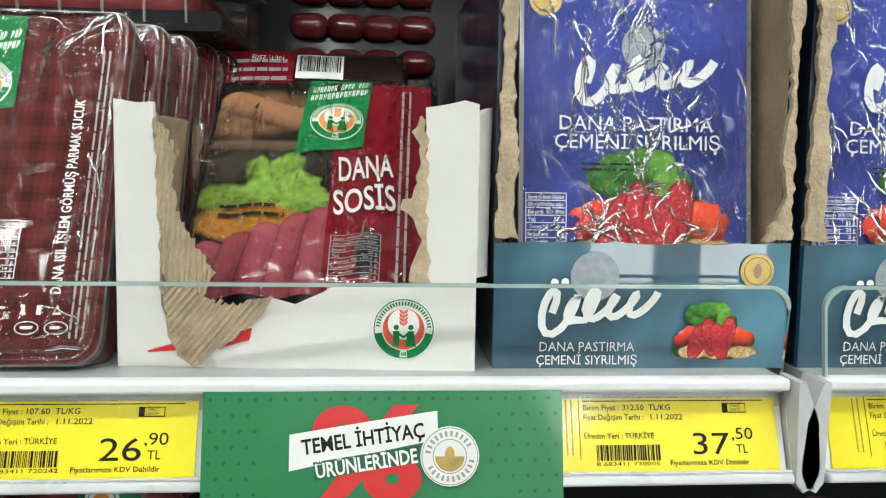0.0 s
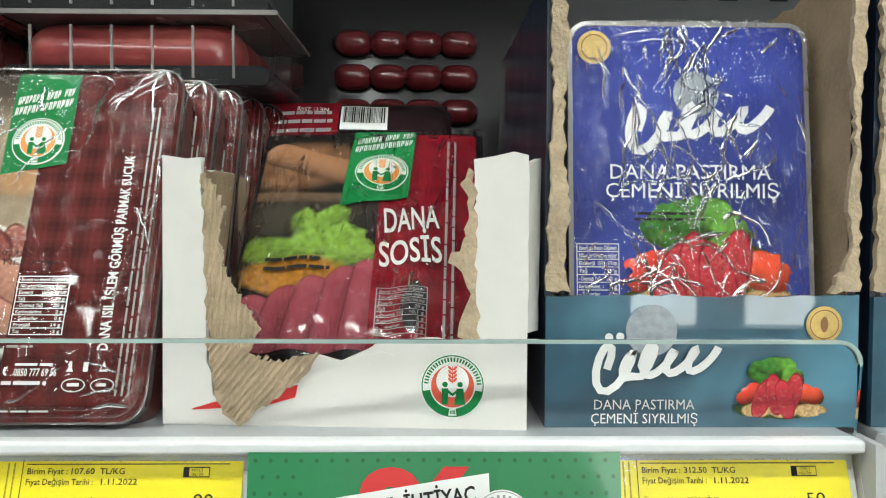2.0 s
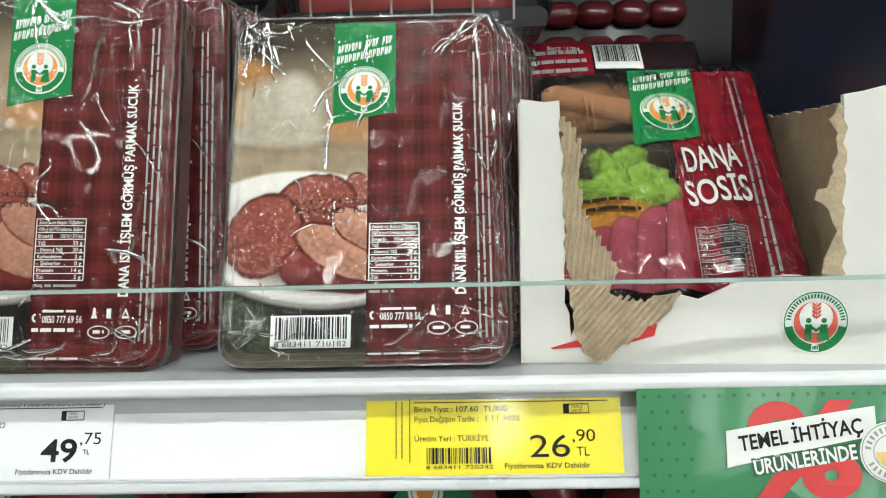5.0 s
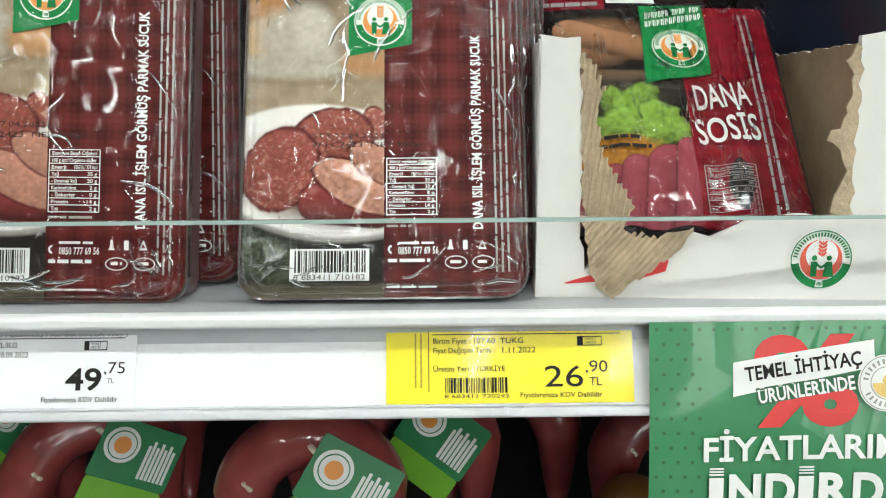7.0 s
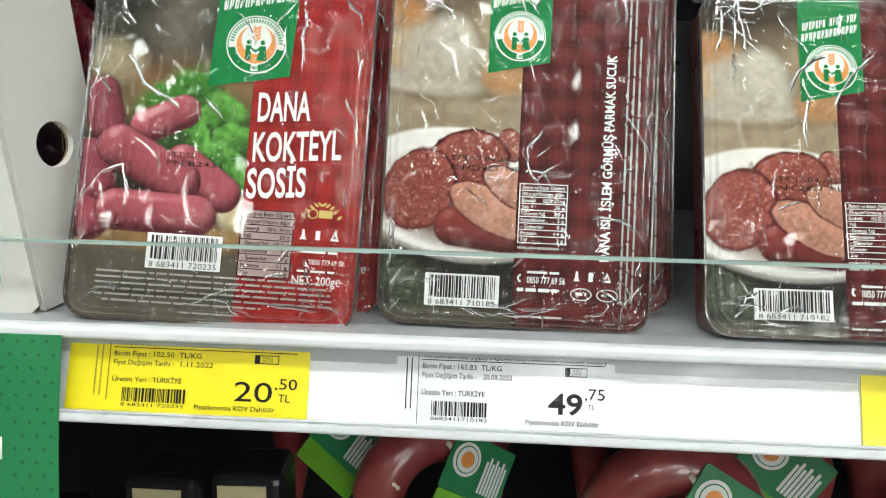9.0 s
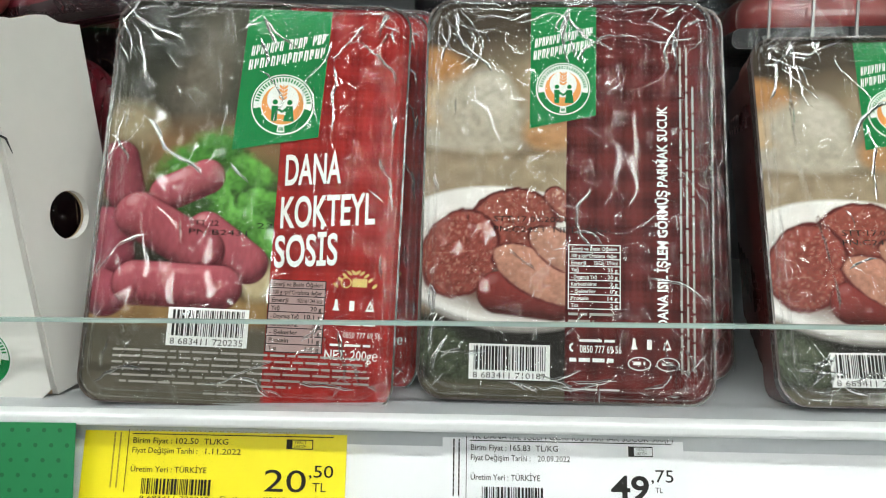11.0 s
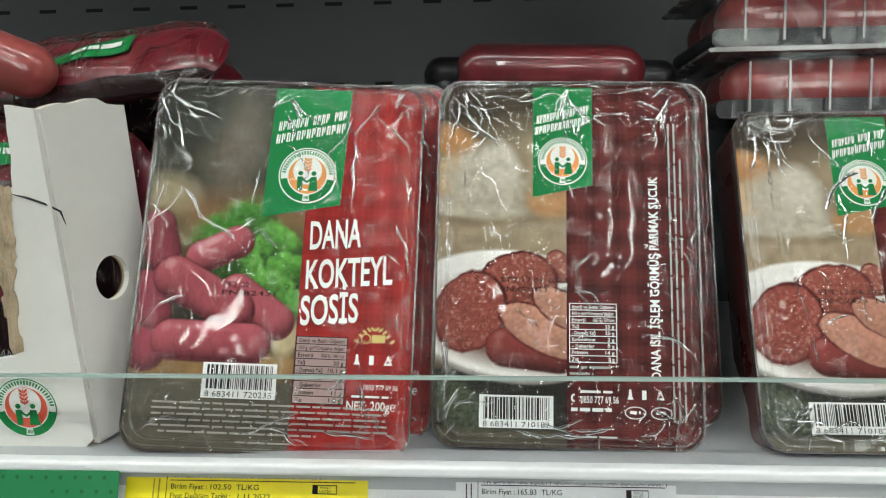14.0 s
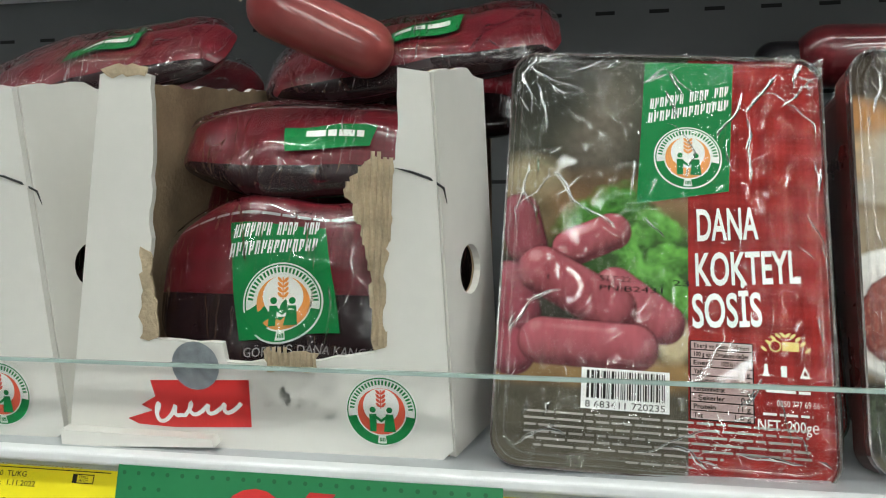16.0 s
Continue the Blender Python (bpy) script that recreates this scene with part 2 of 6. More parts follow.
# ---- mesh helpers ----
def mesh(name, verts, faces, smooth=False):
    me = bpy.data.meshes.new(name)
    me.from_pydata([tuple(v) for v in verts], [], faces)
    me.validate()
    if smooth:
        me.polygons.foreach_set("use_smooth", [True] * len(me.polygons))
    return me


def from_bm(name, bm, smooth=False):
    me = bpy.data.meshes.new(name)
    bm.to_mesh(me)
    bm.free()
    if smooth:
        me.polygons.foreach_set("use_smooth", [True] * len(me.polygons))
    return me


def part(name, data, material, parent, label=""):
    ob = new(name, data if isinstance(data, bpy.types.Mesh) else from_bm(name, data))
    if not ob.data.materials:
        ob.data.materials.append(material)
    ob.parent = parent
    if label:
        tagged(ob, label)
    return ob


def thing(name, m, label, category, group="", kind=""):
    ob = new(name)
    ob.empty_display_size = 0.02
    ob.matrix_basis = m
    return tagged(ob, label, category, group, kind)


def box_bm(x0, y0, z0, x1, y1, z1, bevel=0.0, seg=2):
    bm = bmesh.new()
    bmesh.ops.create_cube(bm, size=1, matrix=Matrix.Translation(((x0 + x1) / 2, (y0 + y1) / 2, (z0 + z1) / 2)) @ Matrix.Diagonal((x1 - x0, y1 - y0, z1 - z0, 1)))
    if bevel:
        bmesh.ops.bevel(bm, geom=bm.edges[:], offset=bevel, segments=seg, profile=0.5, affect="EDGES")
    return bm


def solid(name, x0, y0, z0, x1, y1, z1, material, label, category, bevel=0.0, kind="structure"):
    ob = new(name, from_bm(name, box_bm(x0, y0, z0, x1, y1, z1, bevel)))
    ob.data.materials.append(material)
    return tagged(ob, label, category, kind=kind)


def rrect(x0, z0, x1, z1, r, n=5):
    pts = []
    for cx, cz, a in ((x1 - r, z1 - r, 0), (x0 + r, z1 - r, 90), (x0 + r, z0 + r, 180), (x1 - r, z0 + r, 270)):
        for k in range(n + 1):
            w = radians(a + 90 * k / n)
            pts.append((cx + r * math.cos(w), cz + r * math.sin(w)))
    return pts


def ellipse(cx, cz, rx, rz, rot=0.0, n=24, a0=0.0, a1=360.0):
    out = []
    for k in range(n if a1 - a0 >= 360 else n + 1):
        w = radians(a0 + (a1 - a0) * k / n)
        x, z = rx * math.cos(w), rz * math.sin(w)
        c, s = math.cos(radians(rot)), math.sin(radians(rot))
        out.append((cx + x * c - z * s, cz + x * s + z * c))
    return out


def capsule2d(cx, cz, length, r, rot):
    pts = [(length / 2 - r + r * math.cos(radians(a)), r * math.sin(radians(a))) for a in range(-90, 91, 18)]
    pts += [(-length / 2 + r + r * math.cos(radians(a)), r * math.sin(radians(a))) for a in range(90, 271, 18)]
    c, s = math.cos(radians(rot)), math.sin(radians(rot))
    return [(cx + x * c - z * s, cz + x * s + z * c) for x, z in pts]


def jag(pts, step, amp, rng, closed=False):
    """A line of points broken up into a torn edge."""
    out = []
    run = list(zip(pts, pts[1:] + (pts[:1] if closed else [])))
    for (x0, z0), (x1, z1) in run:
        n = max(1, int(math.hypot(x1 - x0, z1 - z0) / step))
        for k in range(n):
            f = k / n
            d = amp if 0 < k else amp * 0.4
            out.append((x0 + (x1 - x0) * f + rng.uniform(-d, d), z0 + (z1 - z0) * f + rng.uniform(-d, d)))
    if not closed:
        out.append(pts[-1])
    return out


def slab(outer, holes=(), y0=0.0, y1=0.003):
    """A flat panel in x and z with holes, y0 to y1 thick."""
    from mathutils.geometry import tessellate_polygon
    loops = [outer, *holes]
    flat = [p for l in loops for p in l]
    tris = tessellate_polygon([[Vector((x, z, 0)) for x, z in l] for l in loops])
    n = len(flat)
    verts = [(x, y0, z) for x, z in flat] + [(x, y1, z) for x, z in flat]
    faces = [tuple(t) for t in tris] + [tuple(n + i for i in reversed(t)) for t in tris]
    at = 0
    for l in loops:
        for k in range(len(l)):
            a, b = at + k, at + (k + 1) % len(l)
            faces.append((a, b, n + b, n + a))
        at += len(l)
    bm = bmesh.new()
    vs = [bm.verts.new(v) for v in verts]
    for f in faces:
        try:
            bm.faces.new([vs[i] for i in f])
        except ValueError:
            pass
    bmesh.ops.recalc_face_normals(bm, faces=bm.faces[:])
    return bm


FONT = {}


def glyphs(s, bold):
    if (s, bold) not in FONT:
        cu = bpy.data.curves.new("lettering", "FONT")
        cu.body, cu.resolution_u, cu.offset = s, (4 if len(s) < 9 else 2), bold
        ob = bpy.data.objects.new("lettering", cu)
        me = bpy.data.meshes.new_from_object(ob)
        vs = [(v.co.x, v.co.y) for v in me.vertices]
        fs = [tuple(p.vertices) for p in me.polygons]
        bpy.data.objects.remove(ob)
        bpy.data.curves.remove(cu)
        bpy.data.meshes.remove(me)
        FONT[s, bold] = (vs, fs)
    return FONT[s, bold]


def facts(energy, fat, sat, carb, protein, salt):
    return (("Enerji ve Besin \u00d6\u011feleri", ""), ("100 g i\u00e7in*Ortalama de\u011fer", ""), ("Enerji", energy), ("Ya\u011f", fat), ("- Doymu\u015f Ya\u011f", sat), ("Karbonhidrat", carb), ("- \u015eekerler", "0 g"), ("Protein", protein), ("Tuz", salt))


FACTS_SUCUK = facts("1567 kj / 379 kcal", "35 g", "20 g", "2 g", "14 g", "2 g")
FACTS_SOSIS = facts("1020 kj / 246 kcal", "20 g", "10,1 g", "5 g", "11 g", "1,8 g")


class Print:
    """A printed food photograph: soft painted shapes on a fine grid of ink, in u and v from the top left of a w by h face."""

    def __init__(self, w, h, u0, v0, u1, v1, ground, seed, res=0.00055):
        self.w, self.h = w, h
        self.nx, self.nz = int((u1 - u0) * w / res), int((v1 - v0) * h / res)
        self.x, self.y = np.meshgrid(np.linspace(u0 * w, u1 * w, self.nx + 1), np.linspace(v0 * h, v1 * h, self.nz + 1))
        self.rng = np.random.RandomState(seed)
        self.c = np.empty((*self.x.shape, 3))
        self.c[:] = ground
        self.a = np.ones(self.x.shape)

    def mottle(self, size, stretch=1.0):
        """Smooth noise of the given grain in metres, about -1 to 1."""
        px, py = self.x / size, self.y / size * stretch
        px, py = px - px.min(), py - py.min()
        g = self.rng.uniform(-1, 1, (int(py.max()) + 3, int(px.max()) + 3))
        ix, iy = px.astype(int), py.astype(int)
        fx, fy = px - ix, py - iy
        fx, fy = fx * fx * (3 - 2 * fx), fy * fy * (3 - 2 * fy)
        top = g[iy, ix] * (1 - fx) + g[iy, ix + 1] * fx
        low = g[iy + 1, ix] * (1 - fx) + g[iy + 1, ix + 1] * fx
        return top * (1 - fy) + low * fy

    def lay(self, mask, colour):
        m = np.clip(mask, 0, 1)[..., None]
        self.c = self.c * (1 - m) + np.asarray(colour) * m

    def round(self, u, v, ru, rv, rot=0.0, rough=0.0):
        """Local unit coordinates and signed reach of an ellipse (radii in shares of w)."""
        dx, dy = self.x - u * self.w, self.y - v * self.h
        c, s = math.cos(radians(rot)), math.sin(radians(rot))
        p, q = (dx * c + dy * s) / (ru * self.w), (dy * c - dx * s) / (rv * self.w)
        d = np.sqrt(p * p + q * q) - 1
        if rough:
            d = d + rough * self.mottle(0.004) + rough * 0.6 * self.mottle(0.0018)
        return p, q, d

    def blob(self, u, v, ru, rv, colour, soft=0.1, rot=0.0, rough=0.0, grain=0.1, size=0.002):
        p, q, d = self.round(u, v, ru, rv, rot, rough)
        self.lay(0.5 - d / soft, np.asarray(colour) * (1 + grain * self.mottle(size))[..., None])

    def band(self, v0, v1, colour, soft=0.02, tilt=0.0, grain=0.15, size=0.004):
        v = self.y / self.h + tilt * self.x / self.w
        self.lay(np.minimum((v - v0) / soft + 0.5, (v1 - v) / soft + 0.5), np.asarray(colour) * (1 + grain * self.mottle(size))[..., None])

    def sausage(self, u0, v0, u1, v1, r, colour=(0.37, 0.085, 0.105), gloss=0.7):
        ax, ay, bx, by, r = u0 * self.w, v0 * self.h, u1 * self.w, v1 * self.h, r * self.w
        dx, dy = bx - ax, by - ay
        L = math.hypot(dx, dy)
        f = ((self.x - ax) * dx + (self.y - ay) * dy) / (L * L)
        g = np.clip(f, 0, 1)
        px, py = (self.x - ax - g * dx) / r, (self.y - ay - g * dy) / r
        d = np.sqrt(px * px + py * py)
        n = np.sqrt(np.clip(1 - d * d, 0, 1))
        lit = np.clip(-0.3 * px - 0.62 * py + 0.72 * n, 0, 1)
        tone = 0.3 + 0.85 * lit + 0.07 * self.mottle(0.0012, 0.4)
        col = np.asarray(colour) * tone[..., None]
        spot = np.clip((lit - 0.93) / 0.06, 0, 1) * np.clip(1.2 - 2.4 * np.abs(g - 0.38), 0, 1) * gloss
        col = col * (1 - spot[..., None]) + np.array((0.72, 0.52, 0.52)) * spot[..., None]
        self.lay((1.04 - d) / 0.1, np.asarray(colour) * 0.18)
        self.lay((1 - d) / 0.07, col)

    def leaf(self, u, v, ru, rv, rot, colour, soft=0.16):
        p, q, d = self.round(u, v, ru, rv, rot, 0.22)
        vein = np.exp(-(q / 0.07) ** 2) * 0.5 + 0.22 * np.cos(p * 9 + np.abs(q) * 5)
        col = np.asarray(colour) * (0.8 + 0.35 * vein - 0.4 * q + 0.2 * self.mottle(0.0015))[..., None]
        self.lay(0.5 - d / soft, np.clip(col, 0, 1))

    def slice(self, u, v, ru, rv, rot, colour, skin=(0.11, 0.02, 0.018), fat=0.35):
        p, q, d = self.round(u, v, ru * 1.07, rv * 1.09, rot, 0.03)
        self.lay(0.5 - d / 0.05, skin)
        p, q, d = self.round(u, v, ru, rv, rot, 0.03)
        speck = np.clip(self.mottle(0.0009) * 1.5 - 0.45, 0, 1) * fat
        col = np.asarray(colour) * (1 + 0.2 * self.mottle(0.0013) - 0.18 * q)[..., None]
        col = col * (1 - speck[..., None]) + np.array((0.6, 0.38, 0.28)) * speck[..., None]
        self.lay(0.5 - d / 0.07, col)

    def keep(self, *rounds):
        """Only the ink inside the given ellipses is printed."""
        self.a = np.zeros(self.x.shape)
        for u, v, ru, rv, rot in rounds:
            self.a = np.maximum(self.a, -self.round(u, v, ru, rv, rot, 0.08)[2])

    def press(self, name, parent, y, warp=None, label="printed food photograph", inside=None):
        x, z = self.x.ravel(), self.h - self.y.ravel()
        d = np.array([warp(a, b) for a, b in zip(x.tolist(), z.tolist())]) if warp else 0.0
        me = bpy.data.meshes.new(name)
        n = self.nx + 1
        i, j = np.meshgrid(np.arange(self.nx), np.arange(self.nz))
        p = (j * n + i).ravel()
        ok = self.a.ravel()[p] > 0
        if inside:
            r = inside
            cx, cz = np.clip(x, r, self.w - r), np.clip(z, r, self.h - r)
            ok &= (np.hypot(x - cx, z - cz) < r - 0.0006)[p]
        p = p[ok]
        quads = np.stack((p + n, p + n + 1, p + 1, p), 1)
        me.from_pydata(np.stack((x, y - d + 0 * x, z), 1).tolist(), [], quads.tolist())
        ink = me.color_attributes.new("ink", "FLOAT_COLOR", "POINT")
        rgba = np.ones((len(x), 4), dtype=np.float32)
        rgba[:, :3] = np.clip(self.c.reshape(-1, 3), 0.004, 0.9)
        ink.data.foreach_set("color", rgba.ravel())
        me.polygons.foreach_set("use_smooth", [True] * len(me.polygons))
        return part(name, me, M_PRINT, parent, label)


class Art:
    """Flat print on a face in local x and z; (u, v) run from 0 to 1 from the top left. Each (name, material) becomes one part."""

    def __init__(self, parent, w, h, warp=None, step=0.0003, y=0.0, outline=None):
        self.outline = outline
        self.parent, self.w, self.h, self.warp, self.step, self.y, self.bits, self.piece = parent, w, h, warp, step, y, {}, 0

    def put(self, name, material, layer, verts, faces):
        vs, fs = self.bits.setdefault((name, material.name, self.piece), ([], []))
        at = len(vs)
        for x, z in verts:
            d = self.y - self.step * layer - (self.warp(x, z) if self.warp else 0)
            x, z = self.outline(x, z) if self.outline else (x, z)
            vs.append((x, d, z))
        fs.extend(tuple(at + i for i in f) for f in faces)

    def poly(self, name, material, layer, pts):
        p = [(u * self.w, (1 - v) * self.h) for u, v in pts]
        self.shape(name, material, layer, p)

    def shape(self, name, material, layer, p):
        if self.warp:
            from mathutils.geometry import tessellate_polygon
            bm = bmesh.new()
            vs = [bm.verts.new((x, 0, z)) for x, z in p]
            for t in tessellate_polygon([[Vector((x, z, 0)) for x, z in p]]):
                bm.faces.new([vs[i] for i in t])
            for _ in range(4):
                long = [e for e in bm.edges if e.calc_length() > 0.006]
                if not long:
                    break
                bmesh.ops.subdivide_edges(bm, edges=long, cuts=1)
            bmesh.ops.triangulate(bm, faces=bm.faces[:])
            bm.verts.index_update()
            self.put(name, material, layer, [(v.co.x, v.co.z) for v in bm.verts], [tuple(v.index for v in f.verts) for f in bm.faces])
            bm.free()
        else:
            area = sum(x0 * z1 - x1 * z0 for (x0, z0), (x1, z1) in zip(p, p[1:] + p[:1]))
            if area < 0:
                p = p[::-1]
            self.put(name, material, layer, p, [tuple(range(len(p)))])

    def rect(self, name, material, layer, u0, v0, u1, v1):
        self.poly(name, material, layer, [(u0, v1), (u1, v1), (u1, v0), (u0, v0)])

    def disc(self, name, material, layer, u, v, r, n=24, a0=0.0, a1=360.0, squash=1.0):
        self.shape(name, material, layer, ellipse(u * self.w, (1 - v) * self.h, r * self.w, r * self.w * squash, 0, n, a0, a1))

    def ring(self, name, material, layer, u, v, r0, r1, a0=0.0, a1=360.0, n=32):
        cx, cz = u * self.w, (1 - v) * self.h
        a, b = ellipse(cx, cz, r0 * self.w, r0 * self.w, 0, n, a0, a1 - 0.01), ellipse(cx, cz, r1 * self.w, r1 * self.w, 0, n, a0, a1 - 0.01)
        self.put(name, material, layer, a + b, [(k, k + 1, len(a) + k + 1, len(a) + k) for k in range(len(a) - 1)])

    def text(self, material, layer, s, u, v, cap, width=None, rot=0.0, bold=0.0, name="lettering", slant=0.0):
        """Baseline starts at (u, v); cap: height of a capital and width: whole run, in metres."""
        vs, fs = glyphs(s, bold)
        if not vs:
            return
        x0, x1 = min(p[0] for p in vs), max(p[0] for p in vs)
        k = cap / 0.73
        kx = width / (x1 - x0) if width else k
        c, sn = math.cos(radians(rot)), math.sin(radians(rot))
        ox, oz = u * self.w, (1 - v) * self.h
        out = []
        for x, z in vs:
            a, b = (x - x0) * kx + slant * z * k, z * k
            out.append((ox + a * c - b * sn, oz + a * sn + b * c))
        self.put(name, material, layer, out, fs)

    def bars(self, material, layer, u0, v0, u1, v1, n, rng, fill=0.55, upright=False, name="small_print", ragged=0.12):
        """Writing too small to read: plain bars."""
        for k in range(n):
            if upright:
                a, b = u0 + (u1 - u0) * k / n, u0 + (u1 - u0) * (k + fill) / n
                at = v0
                while at < v1:
                    to = min(v1, at + rng.uniform(0.03, 0.1))
                    self.rect(name, material, layer, a, at, b, to)
                    at = to + 0.006
            else:
                a, b = v0 + (v1 - v0) * k / n, v0 + (v1 - v0) * (k + fill) / n
                at, end = u0, u1 - (u1 - u0) * rng.uniform(0, ragged)
                while at < end:
                    to = min(end, at + rng.uniform(0.02, 0.09))
                    self.rect(name, material, layer, at, a, to, b)
                    at = to + 0.008

    def barcode(self, layer, u0, v0, u1, v1, rng, number="", card=M_INKW, ink=M_INK):
        if card:
            self.rect("barcode_card", card, layer, u0, v0, u1, v1)
        at, w = u0 + (u1 - u0) * 0.06, (u1 - u0) / 95
        while at < u1 - (u1 - u0) * 0.06:
            k = rng.choice((1, 1, 2, 3)) * w
            self.rect("barcode", ink, layer + 1, at, v0 + (v1 - v0) * 0.06, at + k, v0 + (v1 - v0) * 0.74)
            at += k + rng.choice((1, 1, 2)) * w
        if number:
            self.text(ink, layer + 1, number, u0 + (u1 - u0) * 0.05, v1 - (v1 - v0) * 0.04, (v1 - v0) * self.h * 0.17, (u1 - u0) * self.w * 0.9, name="barcode")

    def table(self, layer, u0, v0, u1, v1, rng, ink=M_INKW, ground=None, rows=None):
        if ground:
            self.rect("table_ground", ground, layer - 1, u0, v0, u1, v1)
        rows = rows or FACTS_SUCUK
        t, dv, wide = 0.0032, (v1 - v0) / len(rows), (u1 - u0) * self.w
        for k in range(len(rows) + 1):
            v = v0 + dv * k
            self.rect("nutrition_table", ink, layer, u0, v - t / 3, u1, v + t / 3)
        for k, (word, value) in enumerate(rows):
            v, cap = v0 + dv * (k + 0.78), dv * self.h * 0.56
            if value:
                self.text(ink, layer, word, u0 + (u1 - u0) * 0.05, v, cap, min(wide * 0.5, cap * 0.62 * len(word)), 0, 0.012, name="nutrition_words")
                n = min(wide * 0.45, cap * 0.62 * len(value))
                self.text(ink, layer, value, u1 - (u1 - u0) * 0.05 - n / self.w, v, cap, n, 0, 0.012, name="nutrition_words")
            else:
                self.text(ink, layer, word, u0 + (u1 - u0) * 0.06, v, cap, wide * 0.88, 0, 0.012, name="nutrition_words")
        for u in (u0, u1):
            self.rect("nutrition_table", ink, layer, u - t / 2, v0, u + t / 2, v1)

    def emblem(self, layer, u, v, r, ground=M_INKW, crescent=M_ORANGE):
        """Round seal: ring, crescent and a plain green device."""
        self.disc("emblem", ground, layer, u, v, r, 40)
        q = r * self.w / self.h
        self.ring("emblem_ring", M_FLAG, layer + 1, u, v, r * 0.92, r * 0.955, 0, 360, 48)
        for a0, a1 in ((190, 262), (278, 350)):
            self.ring("emblem_ring", M_FLAG, layer + 1, u, v, r * 0.7, r * 0.92, a0, a1, 12)
        for k in range(26):
            self.ring("emblem_ring", M_FLAG, layer + 1, u, v, r * 0.75, r * 0.88, 4 + k * 6.7, 7.6 + k * 6.7, 2)
        for k in range(4):
            self.ring("emblem_ring", M_FLAG, layer + 1, u, v, r * 0.75, r * 0.86, 265 + k * 3, 267 + k * 3, 2)
        self.disc("emblem_crescent", crescent, layer + 1, u, v, r * 0.66, 32)
        self.disc("emblem", ground, layer + 2, u, v - q * 0.16, r * 0.5, 28)
        for k in range(4):
            for s in (-1, 1):
                self.shape("emblem_device", crescent, layer + 3, ellipse((u + s * r * 0.075) * self.w, (1 - v + q * (0.2 + 0.12 * k)) * self.h, r * self.w * 0.085, r * self.w * 0.038, s * 48, 10))
        self.rect("emblem_device", crescent, layer + 3, u - r * 0.015, v - q * 0.62, u + r * 0.015, v - q * 0.1)
        for s in (-1, 1):
            c = u + s * r * 0.23
            self.disc("emblem_device", M_FLAG, layer + 3, c, v - q * 0.06, r * 0.085, 14)
            hem = 0.09 if s < 0 else 0.17
            self.poly("emblem_device", M_FLAG, layer + 3, [(c - r * hem, v + q * 0.56), (c + r * hem, v + q * 0.56), (c + r * 0.1, v + q * 0.06), (c - r * 0.1, v + q * 0.06)])
            self.poly("emblem_device", M_FLAG, layer + 3, [(c - s * r * 0.06, v + q * 0.18), (c - s * r * 0.24, v + q * 0.3), (c - s * r * 0.24, v + q * 0.22), (c - s * r * 0.06, v + q * 0.07)][::s])

    def flag(self, layer, u0, u1, v0, vl, vr, ue, ve, r, rng, lean=0.0):
        self.poly("flag", M_FLAG, layer, [(u0 - lean, vl), (u1 - lean, vr), (u1, v0), (u0, v0)])
        d = u1 - u0
        q = 0.34 * r * self.w / self.h
        for k, (a, b, n) in enumerate(((0.06, 0.95, 16), (0.04, 0.95, 14))):
            y = ve - r * self.w / self.h * (1.72 - 0.46 * k)
            step = (b - a) * d / n
            for i in range(n):
                if k == 0 and i in (7, 12):
                    continue
                at = u0 + a * d + i * step
                rise, s = (at - u0) * 0.16, step * 0.3
                bars = ((0, s, -0.5, 0.5), (step * 0.46, step * 0.46 + s * 0.8, -0.5 + 0.35 * (i % 2), 0.5), (s, step * 0.5, 0.28 - 0.5 * (i % 3 == 0), 0.5 - 0.5 * (i % 3 == 0)))
                for p0, p1, lo, hi in bars[:2 + (i % 4 != 1)]:
                    self.poly("flag_wordmark", M_INKW, layer + 1, [(at + p0, y - rise - lo * q), (at + p1, y - rise - lo * q), (at + p1 + 0.003, y - rise - hi * q), (at + p0 + 0.003, y - rise - hi * q)])
        self.emblem(layer + 1, ue, ve, r)

    def flush(self):
        out = []
        for (name, m, _), (vs, fs) in self.bits.items():
            out.append(part(name, mesh(name, vs, fs), bpy.data.materials[m], self.parent))
        self.bits = {}
        return out


def stroke(pts, width):
    """A band of that width along a line, as one outline."""
    a, b = [], []
    for k, (x, z) in enumerate(pts):
        x0, z0 = pts[max(0, k - 1)]
        x1, z1 = pts[min(len(pts) - 1, k + 1)]
        d = math.hypot(x1 - x0, z1 - z0) or 1
        nx, nz = -(z1 - z0) / d * width / 2, (x1 - x0) / d * width / 2
        a.append((x + nx, z + nz))
        b.append((x - nx, z - nz))
    return a, b


def squiggle(art, material, layer, x0, z0, length, height, width, name="brand_script"):
    """A plain cursive flourish in place of a brand name."""
    pts = []
    for k in range(61):
        f = k / 60
        big = 1.0 if f < 0.22 else (0.85 if 0.36 < f < 0.5 else 0.5)
        s = math.sin(f * 5.2 * math.tau)
        pts.append((x0 + length * f + 0.14 * height * s + 0.2 * height * big * math.cos(f * 5.2 * math.tau), z0 + height * 0.5 * (0.5 + big * s * 0.9) + length * 0.1 * f))
    a, b = stroke(pts, width)
    n = len(a)
    for k in range(n - 1):
        art.put(name, material, layer + k * 0.02, [a[k], b[k], b[k + 1], a[k + 1]], [(0, 1, 2, 3)])


